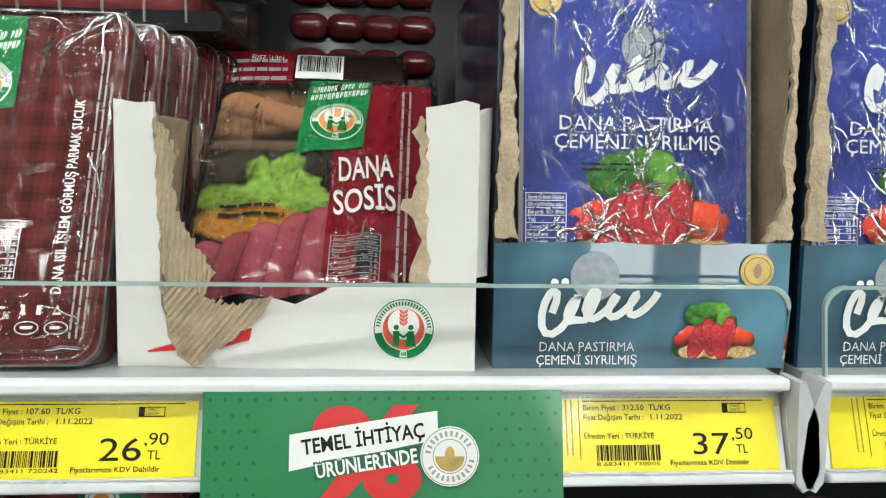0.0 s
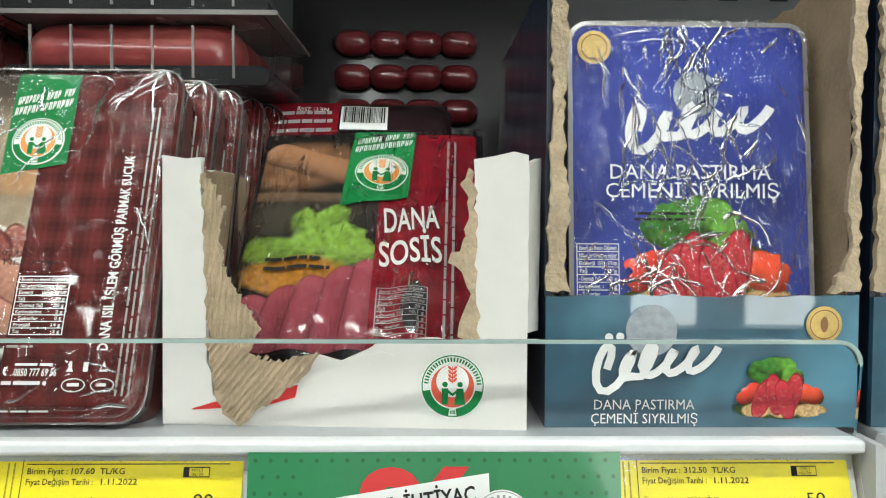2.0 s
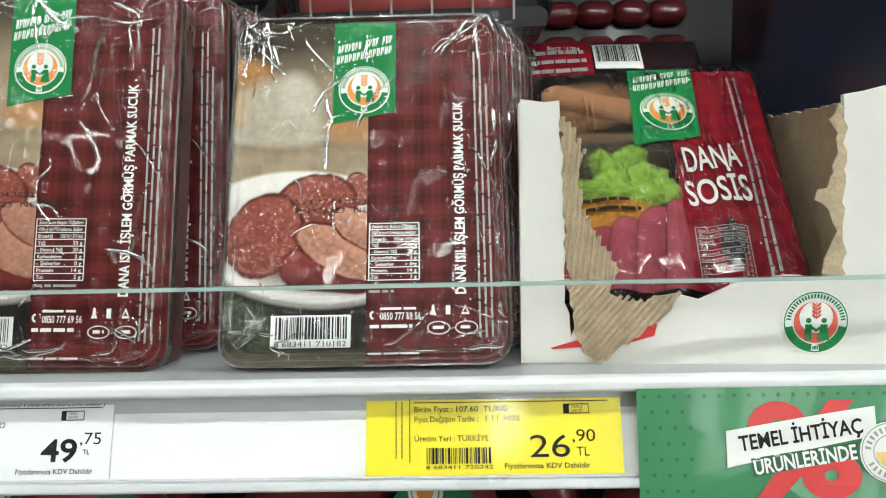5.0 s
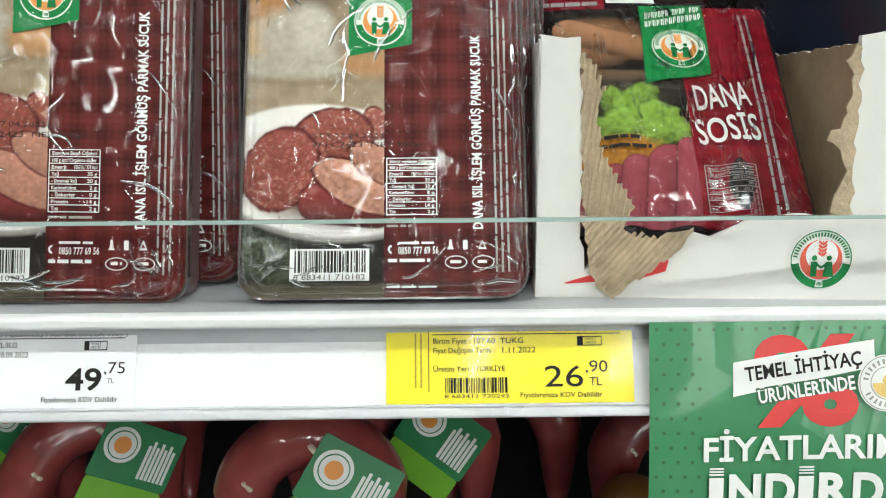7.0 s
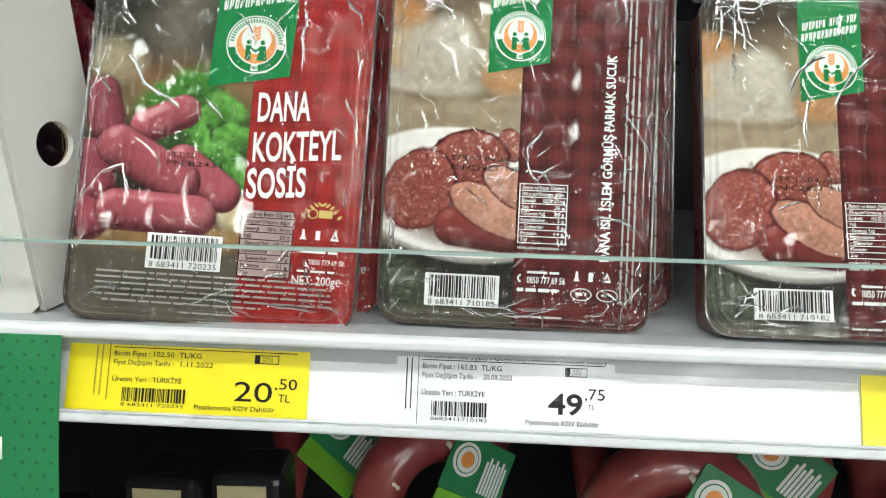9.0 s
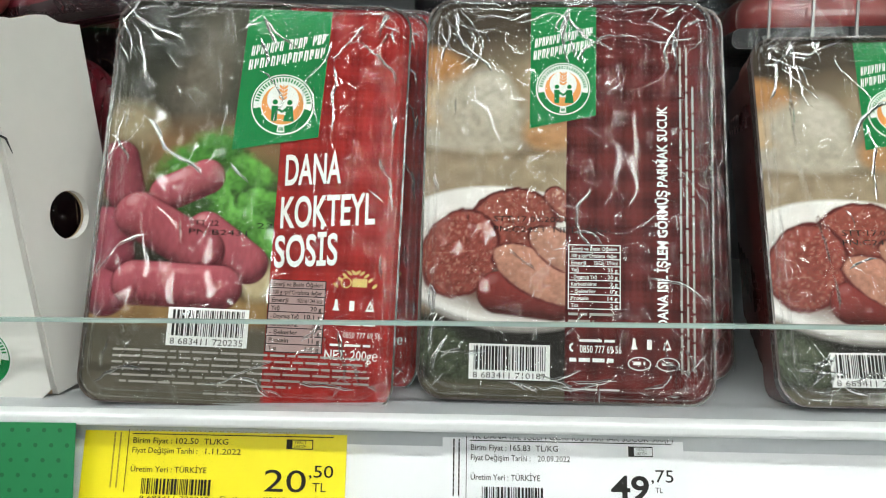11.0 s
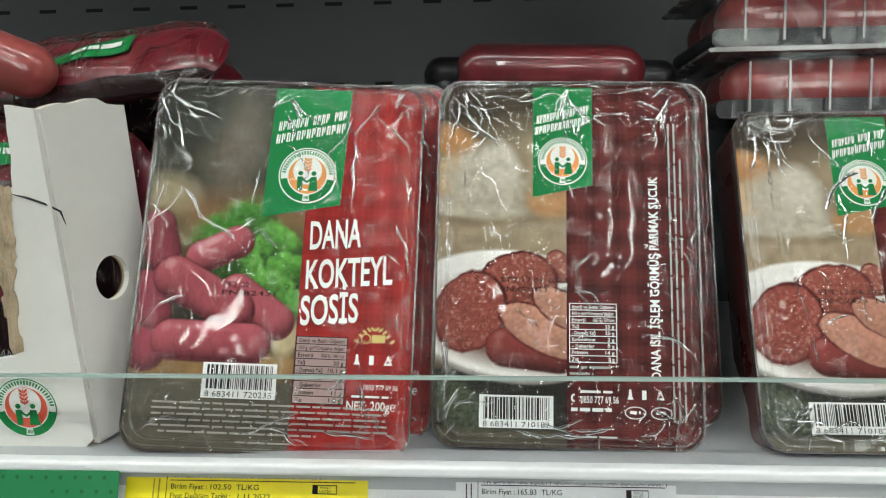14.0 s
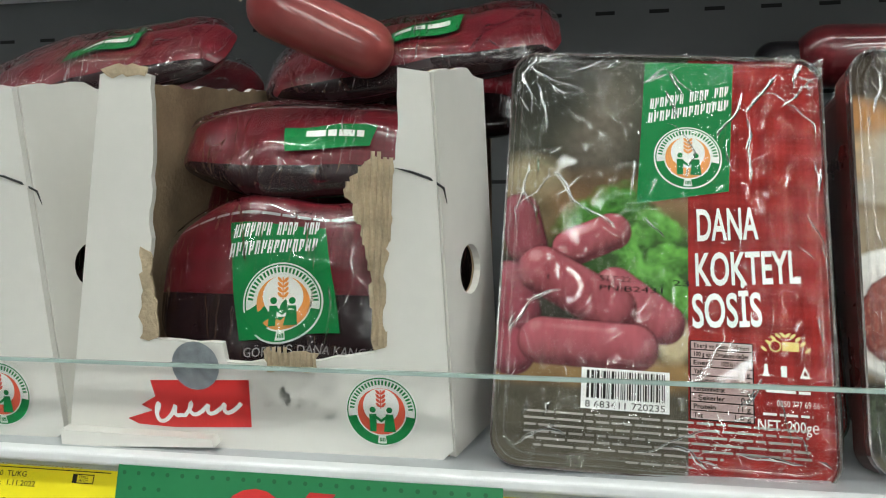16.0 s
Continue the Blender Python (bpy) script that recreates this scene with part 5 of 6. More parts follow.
def carton_e(m, seed):
    w, h, d = 0.169, 0.158, 0.2
    t = thing("display_carton", m, "tall white display carton with torn window and punched side hole", "carton", "white display cartons")
    rng = random.Random(seed)
    lx, rx, bz = 0.040, 0.140, 0.047
    left = jag([(0.053, h - 0.004), (0.05, 0.12), (0.045, 0.08), (lx, bz + 0.002)], 0.005, 0.0008, rng)
    base = jag([(lx + 0.002, bz), (0.074, bz - 0.001), (0.075, bz - 0.009), (0.11, bz - 0.008), (rx - 0.002, bz - 0.003)], 0.005, 0.0006, rng)
    right = jag([(rx, bz - 0.001), (rx + 0.002, 0.08), (rx + 0.001, 0.112), (rx + 0.009, 0.12), (rx + 0.011, h - 0.004)], 0.005, 0.001, rng)
    outer = [(0, 0.004), (0.004, 0), (w - 0.004, 0), (w, 0.004), (w - 0.006, h - 0.006), *right[::-1], *base[::-1], *left[::-1], (0.042, h), (0.031, h - 0.003)]
    part("carton_front", slab(outer, (), 0, 0.003), M_CARTON, t)
    carton_shell(t, w, h, d, outer, M_KRAFT, h - 0.003, right_hole=True, taper=0.03, flare=16)
    torn_strip(t, [(rx + 0.001, 0.122), (rx + 0.008, 0.12), (rx + 0.006, 0.09), (rx + 0.003, 0.075), (rx + 0.003, 0.046), (rx - 0.002, 0.045), (rx - 0.0025, 0.08), (rx - 0.008, 0.104), (rx - 0.012, 0.109)], -0.0008, seed + 1, rot=86)
    torn_strip(t, [(lx + 0.002, 0.086), (lx + 0.006, 0.084), (lx + 0.006, bz + 0.006), (lx + 0.006, bz + 0.001), (lx - 0.002, bz)], -0.0006, seed + 2, fluted=False)
    torn_strip(t, [(0.092, bz - 0.003), (0.115, bz - 0.004), (0.114, bz - 0.011), (0.093, bz - 0.012)], -0.0008, seed + 3, rot=90)
    torn_strip(t, [(0.032, h - 0.001), (0.04, h + 0.0015), (0.052, h - 0.001), (0.05, h - 0.004), (0.034, h - 0.004)], -0.0006, seed + 4, fluted=False)
    strip = slab([(0.0, 0.0), (0.07, 0.003), (0.069, 0.0065), (0.0, 0.0075)], (), -0.006, -0.0005)
    part("fold_lip", strip, M_CARTON, t, "folded bottom lip of the carton")
    a = Art(t, w, h)
    a.emblem(2, 0.83, 0.875, 0.088, M_INKW, M_EMRED)
    a.poly("red_patch", M_RED, 2, [(0.2, 0.94), (0.17, 0.925), (0.24, 0.9), (0.21, 0.885), (0.25, 0.86), (0.24, 0.815), (0.5, 0.805), (0.5, 0.935), (0.3, 0.945)])
    a.disc("seal", M_SILVER, 3, 0.365, 0.77, 0.062)
    squiggle(a, M_INKW, 3, 0.24 * w, 0.08 * h, 0.23 * w, 0.06 * h, 0.0018)
    a.flush()
    vs, fs = [], []
    for k in range(160):
        x, z = rng.uniform(0.08, 0.122), rng.uniform(0.012, 0.034)
        r = rng.uniform(0.001, 0.0035)
        b = len(vs)
        for n in range(3):
            vs.append((x + r * math.cos(n * 2.1 + k), -0.0007 - rng.uniform(0, 0.0012), z + r * math.sin(n * 2.1 + k)))
        fs.append((b, b + 1, b + 2))
    part("torn_tape", mesh("torn_tape", vs, fs), M_CLEAR, t, "crumpled clear adhesive tape")
    sl = tube_mesh("slit", [(0.0, 0, 0.0), (0.006, 0, -0.0015), (0.013, 0, -0.004), (0.018, 0.003, -0.008), (0.019, 0.004, -0.014)], 0.0005, 5)
    ob = part("slit", sl, M_SLOT, t, "dark torn slit in the board")
    ob.location = (w - 0.02, -0.0003, 0.117)
    return t


tall = carton_e(pose(-0.7415, 0.3345, ZS, 9, 0, 1), 41)
copy_thing(tall, pose(-0.9155, 0.3345, ZS, 9, 0, 1))


# ---- bags ----
def bag_warp(w, h, thick, seed, ripple=0.0):
    def f(x, z):
        a, b = x / w * 2 - 1, z / h * 2 - 1
        a, b = max(-1, min(1, a)), max(-1, min(1, b))
        k = (1 - a * a) ** 0.5 * (1 - b * b) ** 0.5
        r = ripple * math.sin(x / w * math.tau * 4.5) * max(0, 1 - z / h * 1.5) if ripple else 0
        return thick * (k ** 0.7 + 0.3 * noise.noise((x * 45 + seed, seed, z * 45)) * k) + r
    return f


def rounded(w, h):
    """Pulls the corners of a filled bag in."""
    def f(x, z):
        a, b = 2 * x / w - 1, 2 * z / h - 1
        return w / 2 * (1 + a * (1 - 0.14 * b ** 4)), h / 2 * (1 + b * (1 - 0.3 * a ** 4 - 0.06 * math.sin(a * 5)))
    return f


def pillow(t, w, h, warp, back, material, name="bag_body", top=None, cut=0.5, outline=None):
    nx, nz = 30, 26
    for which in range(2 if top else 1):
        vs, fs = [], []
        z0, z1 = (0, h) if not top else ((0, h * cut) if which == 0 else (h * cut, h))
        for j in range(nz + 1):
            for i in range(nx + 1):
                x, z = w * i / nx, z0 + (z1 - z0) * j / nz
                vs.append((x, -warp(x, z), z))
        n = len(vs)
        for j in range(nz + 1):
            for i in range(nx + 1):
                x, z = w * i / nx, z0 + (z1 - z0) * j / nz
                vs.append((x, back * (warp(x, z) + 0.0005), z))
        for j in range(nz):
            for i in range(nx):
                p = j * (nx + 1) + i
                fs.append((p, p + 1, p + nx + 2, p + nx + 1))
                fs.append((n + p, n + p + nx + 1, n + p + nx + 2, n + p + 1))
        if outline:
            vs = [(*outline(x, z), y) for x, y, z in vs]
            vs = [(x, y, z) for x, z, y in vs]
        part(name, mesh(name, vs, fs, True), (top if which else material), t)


def sosis_bag():
    w, h = 0.119, 0.142
    wf = bag_warp(w, h, 0.006, 3.1, 0.0022)
    t = thing("sausage_bag", pose(-0.138, 0.372, 1.318, -40, 0, -3), "sealed film bag of beef sausages with crimson and black print", "sausage bag", "sausage bags")
    pillow(t, w, h, wf, 0.8, M_BLACK)
    a = Art(t, w, h, wf, 0.0004, y=-0.001)
    rng = random.Random(4)
    a.poly("tartan_side", M_PLAIDS, 1, [(0.56, 0.98), (0.97, 0.98), (0.97, 0.02), (0.66, 0.02), (0.66, 0.36), (0.56, 0.38)])
    p = Print(w, h, 0.03, 0.02, 0.56, 0.98, (0.012, 0.01, 0.009), 14)
    p.blob(0.2, 0.2, 0.24, 0.13, (0.2, 0.1, 0.05), 0.5, -8, 0.06, 0.3, 0.005)
    p.sausage(0.1, 0.14, 0.4, 0.24, 0.075, (0.34, 0.17, 0.09), 0.3)
    p.blob(0.2, 0.36, 0.3, 0.03, (0.16, 0.1, 0.06), 0.6, 4)
    p.blob(0.22, 0.45, 0.3, 0.09, (0.05, 0.04, 0.03), 0.7)
    p.blob(0.12, 0.6, 0.1, 0.07, (0.14, 0.22, 0.03), 0.3, 0, 0.1, 0.3)
    for cu, cv, ro in ((0.28, 0.5, 60), (0.36, 0.48, -50), (0.42, 0.55, 20), (0.3, 0.58, -20), (0.38, 0.6, 40), (0.24, 0.6, 10), (0.46, 0.62, -10)):
        p.leaf(cu, cv, 0.1, 0.065, ro, (0.22, 0.36, 0.06), 0.3)
    p.blob(0.24, 0.7, 0.2, 0.08, (0.4, 0.17, 0.02), 0.25, -6, 0.06, 0.35)
    for k in range(5):
        p.sausage(0.08 + 0.11 * k, 0.98, 0.12 + 0.11 * k, 0.84 - 0.035 * k, 0.075, (0.3, 0.06, 0.08), 0.25)
    p.press("printed_photograph", t, -0.0017, wf)
    a.flag(5, 0.42, 0.7, 0.0, 0.42, 0.37, 0.56, 0.25, 0.115, rng, 0.02)
    a.text(M_INKW, 6, "DANA", 0.595, 0.53, 0.015, w * 0.225, 5, 0.015)
    a.text(M_INKW, 6, "SOS\u0130S", 0.585, 0.67, 0.015, w * 0.25, 5, 0.015)
    a.table(6, 0.585, 0.76, 0.78, 0.95, rng, M_GREY, rows=FACTS_SOSIS)
    a.bars(M_GREY, 6, 0.84, 0.08, 0.9, 0.95, 2, rng, 0.35, True)
    a.bars(M_INK, 6, 0.13, 0.64, 0.4, 0.71, 2, rng, 0.4, name="date_stamp", ragged=0.3)
    a.flush()
    nx, nz, vs, fs = 40, 30, [], []
    for j in range(nz + 1):
        for i in range(nx + 1):
            x, z = w * i / nx, h * j / nz
            vs.append((x, -wf(x, z) - 0.005, z))
    for j in range(nz):
        for i in range(nx):
            p = j * (nx + 1) + i
            fs.append((p, p + 1, p + nx + 2, p + nx + 1))
    f = part("film", mesh("film", vs, fs, True), M_FILMB, t, "clear glossy rippled film")
    f.visible_shadow = False
    return t


bagA = sosis_bag()


def back_bag(m):
    w, h = 0.11, 0.14
    wf = bag_warp(w, h, 0.006, 5.5)
    t = thing("sausage_bag", m, "sausage bag seen from its dark barcode side", "sausage bag", "sausage bags")
    pillow(t, w, h, wf, 0.8, M_DARK)
    a = Art(t, w, h, wf, 0.0004, y=-0.001)
    rng = random.Random(8)
    a.rect("tartan_side", M_PLAIDS, 1, 0.0, 0.02, 0.42, 0.3)
    a.barcode(2, 0.43, 0.05, 0.68, 0.2, rng)
    a.bars(M_GREY, 2, 0.1, 0.08, 0.4, 0.3, 4, rng, 0.4)
    a.text(M_INKW, 3, "NET: 250g", 0.36, 0.06, 0.004, w * 0.17, 180)
    a.flush()


back_bag(pose(-0.143, 0.415, 1.340, -38, 0, 0))
back_bag(pose(-0.137, 0.436, 1.336, -36, 0, 2))


def kangal_bag(m, w, h, thick, seed, flagged=True, cut=0.45):
    wf = bag_warp(w, h, thick, seed)
    t = thing("kangal_bag", m, "glossy dark red film bag of coiled sausage", "sausage bag", "coiled sausage bags")
    ro = rounded(w, h)
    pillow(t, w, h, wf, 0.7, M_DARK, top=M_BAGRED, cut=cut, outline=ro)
    a = Art(t, w, h, wf, 0.0004, y=-0.001, outline=ro)
    rng = random.Random(int(seed * 10))
    if flagged:
        a.flag(2, 0.28, 0.66, 0.18, 0.78, 0.76, 0.52, 0.6, 0.15, rng, -0.08)
        a.text(M_GREY, 3, "G\u00d6RM\u00dc\u015e DANA KANGAL", 0.38, 0.86, 0.0042, w * 0.52, -2)
    else:
        a.poly("flag", M_FLAG, 2, [(0.4, 0.7), (0.68, 0.62), (0.7, 0.38), (0.38, 0.44)])
        a.bars(M_INKW, 3, 0.46, 0.47, 0.66, 0.58, 1, rng, 0.6, name="flag_wordmark")
    a.bars(M_GREY, 2, 0.06, 0.12, 0.94, 0.15, 1, rng, 0.5)
    a.flush()
    nx, nz, vs, fs = 30, 24, [], []
    for j in range(nz + 1):
        for i in range(nx + 1):
            x, z = w * i / nx, h * j / nz
            vs.append((ro(x, z)[0], -wf(x, z) - 0.0042, ro(x, z)[1]))
    for j in range(nz):
        for i in range(nx):
            p = j * (nx + 1) + i
            fs.append((p, p + 1, p + nx + 2, p + nx + 1))
    f = part("film", mesh("film", vs, fs, True), M_FILMB, t, "clear glossy film")
    f.visible_shadow = False
    return t


for ox in (-0.004, -0.177):
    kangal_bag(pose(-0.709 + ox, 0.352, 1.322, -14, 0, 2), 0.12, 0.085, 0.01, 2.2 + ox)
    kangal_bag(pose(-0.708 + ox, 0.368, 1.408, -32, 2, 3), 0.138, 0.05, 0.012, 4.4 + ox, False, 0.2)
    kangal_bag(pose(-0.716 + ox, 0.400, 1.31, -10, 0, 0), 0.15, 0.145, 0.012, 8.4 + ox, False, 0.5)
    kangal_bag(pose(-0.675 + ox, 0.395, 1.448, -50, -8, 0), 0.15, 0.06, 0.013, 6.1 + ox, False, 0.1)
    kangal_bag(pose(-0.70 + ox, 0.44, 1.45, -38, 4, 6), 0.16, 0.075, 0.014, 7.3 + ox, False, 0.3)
s_end = thing("sausage", pose(-0.640, 0.372, 1.482, 0, 20, 28), "pink sausage end with a metal clip on the bags", "sausage")
part("skin", capsule_mesh("skin", 0.07, 0.014), M_MEAT, s_end)
part("clip", tube_mesh("clip", [(-0.037, 0, -0.004), (-0.038, 0, 0), (-0.037, 0, 0.004)], 0.002, 8), M_STRING, s_end, "pale crimped tip")


# ---- blue cured-beef cartons ----
def pastirma_art(a, rng, U, V, s):
    """Printed open sandwich: salad, cured beef, tomato and toast; s: half its width in shares of the face."""
    k = a.w / a.h
    p = Print(a.w, a.h, U - 1.15 * s, V - 0.95 * s * k, U + 1.15 * s, V + 0.75 * s * k, (0.03, 0.06, 0.012), rng.randint(0, 999), 0.0005 if s > 0.2 else 0.0003)
    for cu, cv, r in ((-0.5, -0.35, 40), (-0.2, -0.55, -30), (0.1, -0.6, 20), (0.3, -0.45, -50), (-0.35, -0.6, 10)):
        p.leaf(U + cu * s, V + cv * s * k, 0.32 * s, 0.2 * s, r, (0.14, 0.36, 0.05) if cu > 0 else (0.07, 0.24, 0.04), 0.3)
    for cu in (-0.55, 0.1, 0.72):
        p.blob(U + cu * s, V + 0.45 * s * k, 0.36 * s, 0.17 * s, (0.6, 0.4, 0.18), 0.2, grain=0.4, size=0.0008, rough=0.06)
    p.sausage(U + 0.62 * s, V + 0.05 * s * k, U + 0.8 * s, V + 0.08 * s * k, 0.24 * s, (0.85, 0.1, 0.04), 0.5)
    p.sausage(U - 0.85 * s, V + 0.1 * s * k, U - 0.65 * s, V - 0.02 * s * k, 0.22 * s, (0.8, 0.07, 0.04), 0.5)
    for cu, cv, rot in ((-0.42, 0.18, 20), (-0.12, 0.08, -8), (0.3, 0.05, 12), (0.12, 0.2, -14)):
        p.slice(U + cu * s, V + cv * s * k, 0.2 * s, 0.46 * s, rot, (0.5, 0.035, 0.05), (0.25, 0.01, 0.02), 0.3)
    p.keep(*((U + cu * s, V + cv * s * k, ru * s, rv * s, ro) for cu, cv, ru, rv, ro in ((-0.2, -0.5, 0.6, 0.32, -8), (0, 0.12, 1.02, 0.42, 0), (0, 0.42, 1.08, 0.22, 0), (0.3, 0.0, 0.22, 0.55, 12), (-0.15, 0.05, 0.22, 0.52, -8))))
    p.press("printed_sandwich", a.parent, a.y - a.step * 6, label="printed cured beef sandwich")


def pastirma_carton(x, y, seed):
    w, h, d = 0.126, 0.0535, 0.2
    t = thing("display_carton", pose(x, y, ZS, 0, 0, 0), "teal-blue printed display carton with torn front holding packs", "carton", "blue display cartons")
    rng = random.Random(seed)
    top = jag([(w, h), (w * 0.6, h - 0.001), (w * 0.3, h), (0, h - 0.001)], 0.004, 0.0006, rng)
    part("carton_front", slab([(0, 0), (w, 0), *top], (), 0, 0.003), M_TEAL, t)
    carton_shell(t, w, h, d, top, M_KRAFT, 0.185, M_NAVY)
    torn_strip(t, [(0.0, 0.055), (0.010, 0.054), (0.0075, 0.062), (0.009, 0.09), (0.006, 0.12), (0.008, 0.15), (0.006, 0.185), (0.0, 0.187), (0.002, 0.14), (0.001, 0.1)], -0.0004, seed + 1, 0.003, 0.001, fluted=False)
    torn_strip(t, [(w, 0.055), (w - 0.012, 0.054), (w - 0.006, 0.066), (w - 0.003, 0.075), (w - 0.006, 0.09), (w - 0.003, 0.11), (w - 0.005, 0.15), (w - 0.004, 0.185), (w + 0.001, 0.185), (w - 0.001, 0.12)], -0.0004, seed + 2, 0.003, 0.001, fluted=False)
    a = Art(t, w, h)
    a.disc("seal", M_SILVER, 2, 0.335, 0.27, 0.082)
    squiggle(a, M_INKW, 3, 0.16 * w, 0.34 * h, 0.36 * w, 0.4 * h, 0.0032)
    a.disc("brand_script", M_INKW, 3, 0.2, 0.32, 0.013)
    a.disc("brand_script", M_INKW, 3, 0.235, 0.315, 0.013)
    a.text(M_INKW, 3, "DANA PASTIRMA", 0.155, 0.86, 0.0042, w * 0.32)
    a.text(M_INKW, 3, "\u00c7EMEN\u0130 SIYRILMI\u015e", 0.145, 0.965, 0.0042, w * 0.34)
    a.disc("medal", M_GOLD, 3, 0.885, 0.22, 0.058)
    a.ring("medal_ring", M_AMBER, 4, 0.885, 0.22, 0.044, 0.047)
    a.shape("medal_device", M_AMBER, 4, ellipse(0.885 * w, 0.78 * h, 0.012 * w, 0.025 * w, 0, 12))
    pastirma_art(a, rng, 0.745, 0.72, 0.135)
    a.flush()
    pw, ph = 0.104, 0.166
    for n in range(3):
        if n:
            copy_thing(p, pose(x + 0.012, y + 0.012 + 0.02 * n, ZS + 0.0035, -6, 0, 0))
            continue
        p = thing("cured_beef_pack", pose(x + 0.0125, y + 0.012, ZS + 0.0035, -6, 0, 0), "flat blue film-wrapped pack of sliced cured beef", "meat pack", "cured beef packs")
        part("tray", slab(rrect(0.001, 0.001, pw - 0.001, ph - 0.001, 0.007), (), 0.001, 0.014), M_NAVY, p)
        part("rim", slab(rrect(0, 0, pw, ph, 0.009), [rrect(0.002, 0.002, pw - 0.002, ph - 0.002, 0.007)], -0.001, 0.002), M_TRAY, p)
        part("card", slab(rrect(0.0015, 0.0015, pw - 0.0015, ph - 0.0015, 0.007), (), -0.0006, 0.0012), M_BLUE, p, "blue printed card")
        b = Art(p, pw, ph, y=-0.0008)
        b.disc("seal", M_SILVER, 1, 0.53, 0.19, 0.095)
        b.disc("medal", M_GOLD, 1, 0.11, 0.07, 0.07)
        b.ring("medal_ring", M_AMBER, 2, 0.11, 0.07, 0.05, 0.055)
        squiggle(b, M_INKW, 3, 0.24 * pw, 0.68 * ph, 0.56 * pw, 0.13 * ph, 0.0042)
        b.text(M_INKW, 3, "DANA PASTIRMA", 0.17, 0.413, 0.0066, pw * 0.66)
        b.text(M_INKW, 3, "\u00c7EMEN\u0130 SIYRILMI\u015e", 0.15, 0.461, 0.0066, pw * 0.71)
        b.table(3, 0.03, 0.58, 0.2, 0.755, rng)
        b.bars(M_INK, 9, 0.26, 0.5, 0.6, 0.53, 2, rng, 0.4, name="date_stamp", ragged=0.3)
        pastirma_art(b, rng, 0.56, 0.635, 0.34)
        b.flush()
        film(p, pw, ph, M_FILMB, -0.0055, 0.0012, seed, amp=0.0007, count=230, core=0.6, deep=1.7)


pastirma_carton(0.0025, 0.3385, 61)
pastirma_carton(0.1345, 0.3385, 71)


# ---- trays and sausages behind the packs ----
def clear_tray(m, n, w=0.143, h=0.037):
    t = thing("sausage_tray", m, "clear ribbed plastic tray of thick pink sausages", "sausage tray", "sausage trays")
    sh = part("shell", slab(rrect(0, 0, w, h, 0.008), (), -0.001, 0.09), M_CLEAR, t, "clear ribbed plastic shell")
    sh.visible_shadow = False
    part("flange", slab(rrect(-0.004, h - 0.001, w + 0.004, h + 0.0015, 0.001), (), -0.004, 0.094), M_TRAY, t, "pale sealed plastic flange")
    part("base", slab(rrect(0.002, 0.001, w - 0.002, h * 0.3, 0.004), (), 0.002, 0.086), M_BLACK, t, "black tray base")
    for k in range(3):
        o = part("sausage", capsule_mesh("sausage", w * 0.82, 0.0165), M_MEAT, t)
        o.location = (w * 0.47, 0.019 + k * 0.028, h * 0.52)
    for k in range(6):
        r = part("rib", box_bm(0.018 + k * 0.021, -0.0022, 0.004, 0.0192 + k * 0.021, -0.0011, h - 0.006), M_TRAY, t)
        r.visible_shadow = False


PT = 1.4495
clear_tray(pose(-0.269, 0.44, PT, 0, 0, -1), 1)
clear_tray(pose(-0.271, 0.443, PT + 0.039, 0, 0, 1), 2)
clear_tray(pose(-0.267, 0.441, PT + 0.078, 0, 0, -1), 3)

sb = thing("wrapped_sausage", pose(-0.356, 0.47, 1.4815, 0, 2, 0), "single pink sausage in a black-ended film wrapper lying on packs", "sausage")
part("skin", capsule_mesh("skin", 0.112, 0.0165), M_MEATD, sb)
for s in (-1, 1):
    e = part("wrapper_end", capsule_mesh("wrapper_end", 0.035, 0.011), M_BLACK, sb, "crumpled black wrapper end")
    e.location = (s * 0.058, 0.004, -0.002)


def link_pack(m):
    t = thing("link_sausage_pack", m, "dark pack of small red link sausages in rows", "sausage pack", "link sausage packs")
    part("pouch", box_bm(-0.03, 0.012, 0, 0.165, 0.03, 0.27, 0.005), M_BLACK, t, "black plastic pouch")
    for j in range(8):
        for i in range(4):
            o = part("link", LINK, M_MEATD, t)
            o.location = (0.018 + i * 0.026, 0.008, 0.035 + j * 0.026)


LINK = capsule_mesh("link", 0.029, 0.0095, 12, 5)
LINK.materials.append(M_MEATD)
link_pack(pose(-0.118, 0.568, ZS + 0.001, -8, 0, 0))


# ---- the shelf below ----
ZL = 1.085
solid("shelf_lower", -1.55, 0.30, ZL - 0.016, 1.5, 0.775, ZL, M_DECK_SHADE, "dark grey lower chiller shelf", "shelf", 0.002)


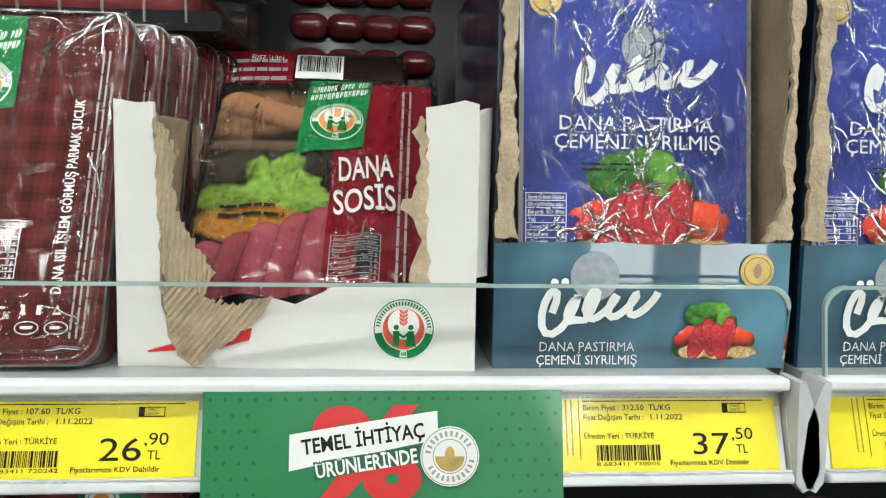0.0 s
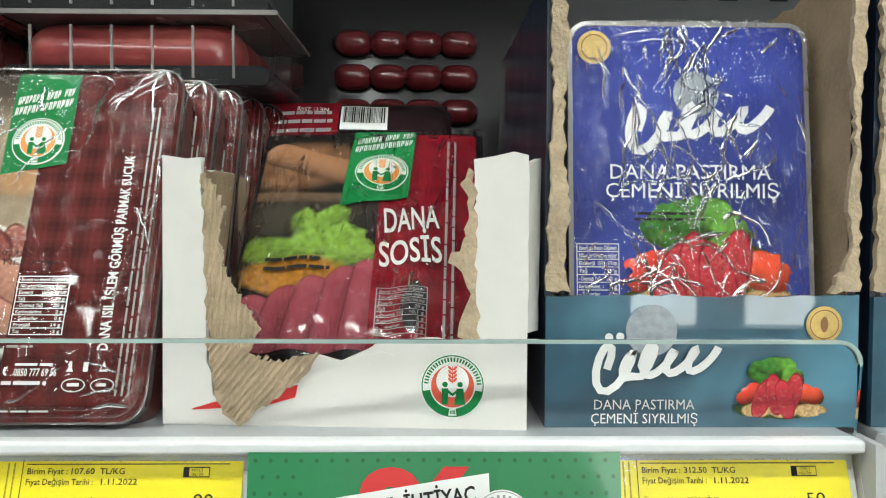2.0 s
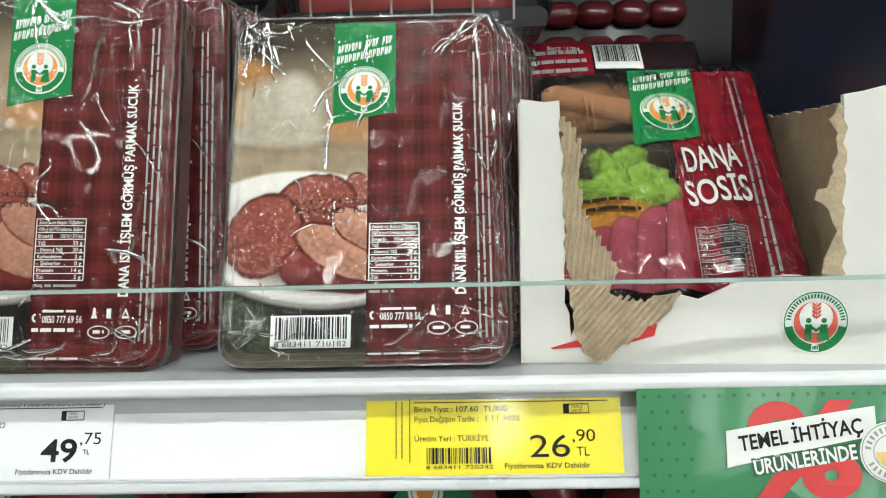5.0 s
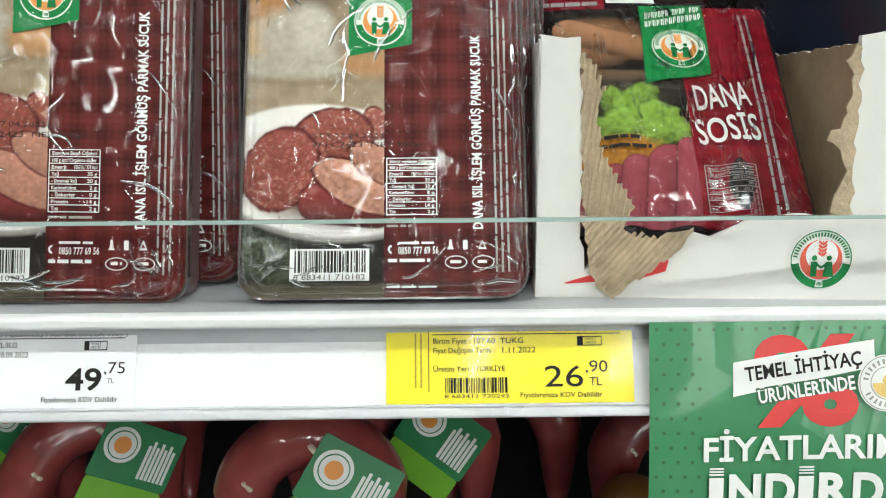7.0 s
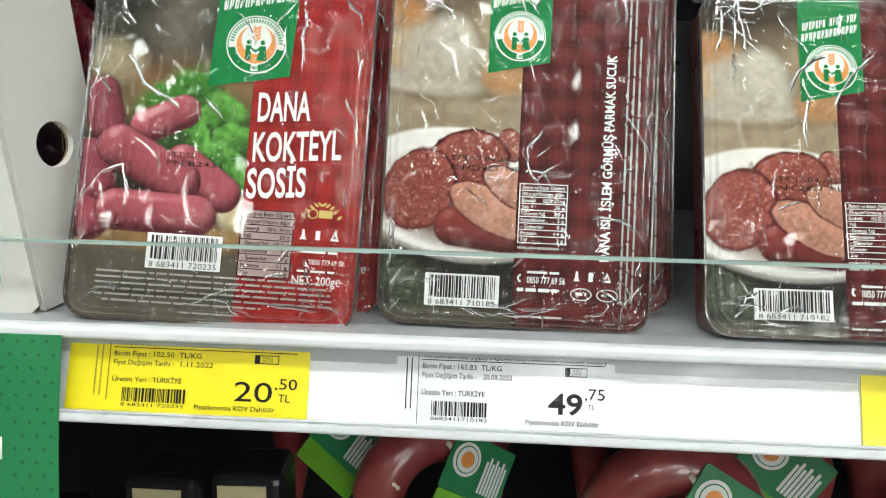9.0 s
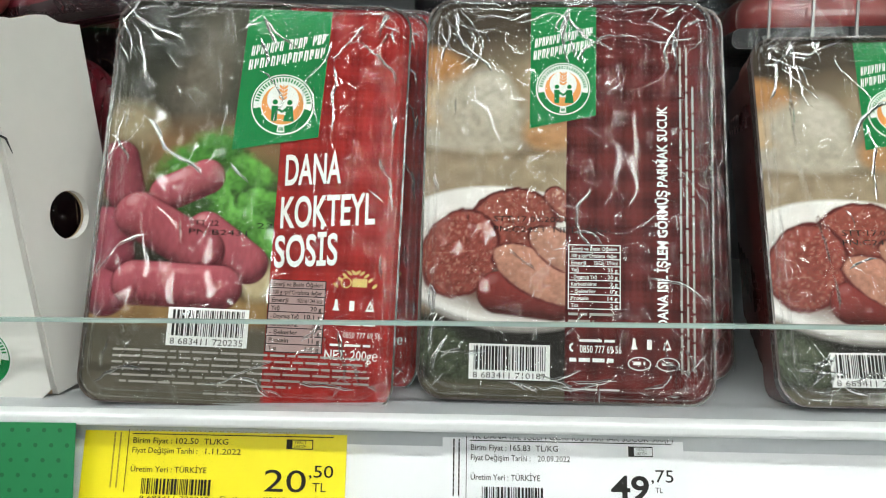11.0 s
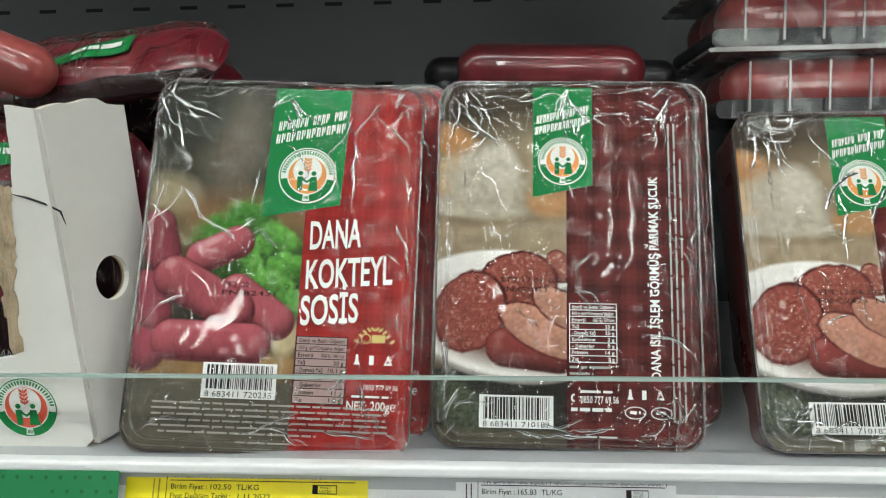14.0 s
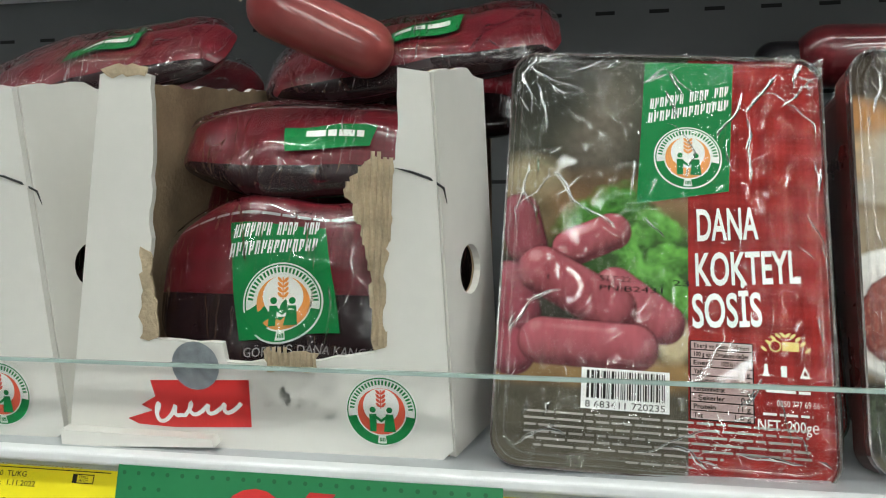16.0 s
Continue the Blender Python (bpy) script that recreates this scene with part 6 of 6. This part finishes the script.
def tagged_ring(m, tag=True, material=M_MEAT):
    t = thing("ring_sausage", m, "horseshoe ring sausage with a green paper tag", "sausage", "ring sausages")
    R = 0.037
    path = [(-R, 0, -0.055), (-R, 0, -0.03)] + [(R * math.cos(radians(a)), 0, R * math.sin(radians(a))) for a in range(180, -1, -12)] + [(R, 0, -0.03), (R, 0, -0.055)]
    part("skin", tube_mesh("skin", path, 0.0165, 16), material, t)
    for p in ((-R * 0.85, -0.015, 0.018), (R * 0.1, -0.016, R)):
        o = part("wrinkle", capsule_mesh("wrinkle", 0.008, 0.0018, 8, 3), M_STRING, t, "pale casing crease")
        o.location = p
        o.rotation_euler = (0, 0.9, 0)
    if tag:
        g = part("tag", slab(rrect(-0.024, -0.017, 0.024, 0.019, 0.002), (), -0.001, 0.0), M_PROMO, t, "green folded paper tag")
        g.matrix_basis = pose(0.021, -0.019, 0.018, -12, 32, 0)
        g2 = part("tag_flap", slab(rrect(-0.023, -0.034, 0.023, -0.0172, 0.002), (), -0.0004, 0.0006), M_LIME, t, "lime lower flap of the tag")
        g2.matrix_basis = pose(0.021, -0.019, 0.018, -12, 32, 0)
        a = Art(g, 0.048, 0.036, y=-0.0012)
        a.w, a.h = 1, 1
        for name, m_, lay, r in (("tag_seal", M_INKW, 1, 0.0105), ("tag_seal_ring", M_PROMO, 2, 0.0085), ("tag_seal", M_INKW, 3, 0.0078), ("tag_seal_device", M_ORANGE, 4, 0.005)):
            a.shape(name, m_, lay, ellipse(-0.011, 0.004, r, r))
        for k in range(7):
            a.shape("tag_lettering", M_INKW, 1, [(0.004 + 0.0025 * k, -0.012), (0.0058 + 0.0025 * k, -0.012), (0.0058 + 0.0025 * k, 0.008 + 0.003 * (k % 2)), (0.004 + 0.0025 * k, 0.008 + 0.003 * (k % 2))])
        a.flush()
    return t


for rx, ry, rz, turn, tag in ((-0.262, 0.41, 1.166, 4, True), (-0.205, 0.47, 1.168, -18, True), (-0.40, 0.455, 1.155, 30, True), (-0.33, 0.52, 1.16, 10, False), (-0.15, 0.5, 1.16, -10, False), (-0.05, 0.47, 1.155, 15, True), (-0.47, 0.5, 1.16, -20, True)):
    tagged_ring(pose(rx, ry, rz, 0, 0, turn), tag)

for sx in (0.083, 0.122, 0.045, 0.165):
    s = thing("string_sausage", pose(sx, 0.362, ZL + 0.0715, 0, 90, 0) if sx > 0.06 else pose(sx, 0.385, ZL + 0.0615, 0, 90, 0), "plump pink sausage standing upright with a cotton string", "sausage", "string-tied sausages")
    part("skin", capsule_mesh("skin", 0.143 if sx > 0.06 else 0.12, 0.0185), M_MEAT, s)
    part("string", tube_mesh("string", [(-0.066, -0.008, -0.009), (-0.073, -0.009, -0.004), (-0.071, -0.012, 0.003), (-0.064, -0.0165, 0.006), (-0.052, -0.0195, 0.007), (-0.044, -0.0205, 0.008)], 0.0019, 8), M_STRING, s, "frayed white cotton string")
for sx, sy in ((-0.115, 0.40), (-0.07, 0.43), (-0.01, 0.42)):
    s = thing("wrapped_sausage", pose(sx, sy, ZL + 0.042, 0, 60, 20), "short sausage in an amber wrapper", "sausage", "amber sausages")
    part("skin", capsule_mesh("skin", 0.09, 0.02), M_AMBER, s)
for k, (x, z) in enumerate(((-0.545, 0.0), (-0.50, 0.0), (-0.548, 0.052), (-0.505, 0.05), (-0.60, 0.0), (-0.65, 0.0))):
    c = thing("dark_pack", pose(x, 0.39 + 0.012 * k, ZL + z, 0, 0, 4 * k - 8), "dark clear-lidded pack with a cream label", "meat pack", "dark packs")
    part("pack_body", box_bm(-0.022, -0.02, 0, 0.022, 0.02, 0.05, 0.006, 3), M_BLACK, c)
    part("paper", box_bm(-0.016, -0.0207, 0.016, 0.012, -0.0202, 0.044), M_CREAM, c, "cream paper label")
    o = part("lid", capsule_mesh("lid", 0.024, 0.011, 14, 6), M_DARK, c, "glossy round lid")
    o.location = (-0.008, -0.0165, 0.016)
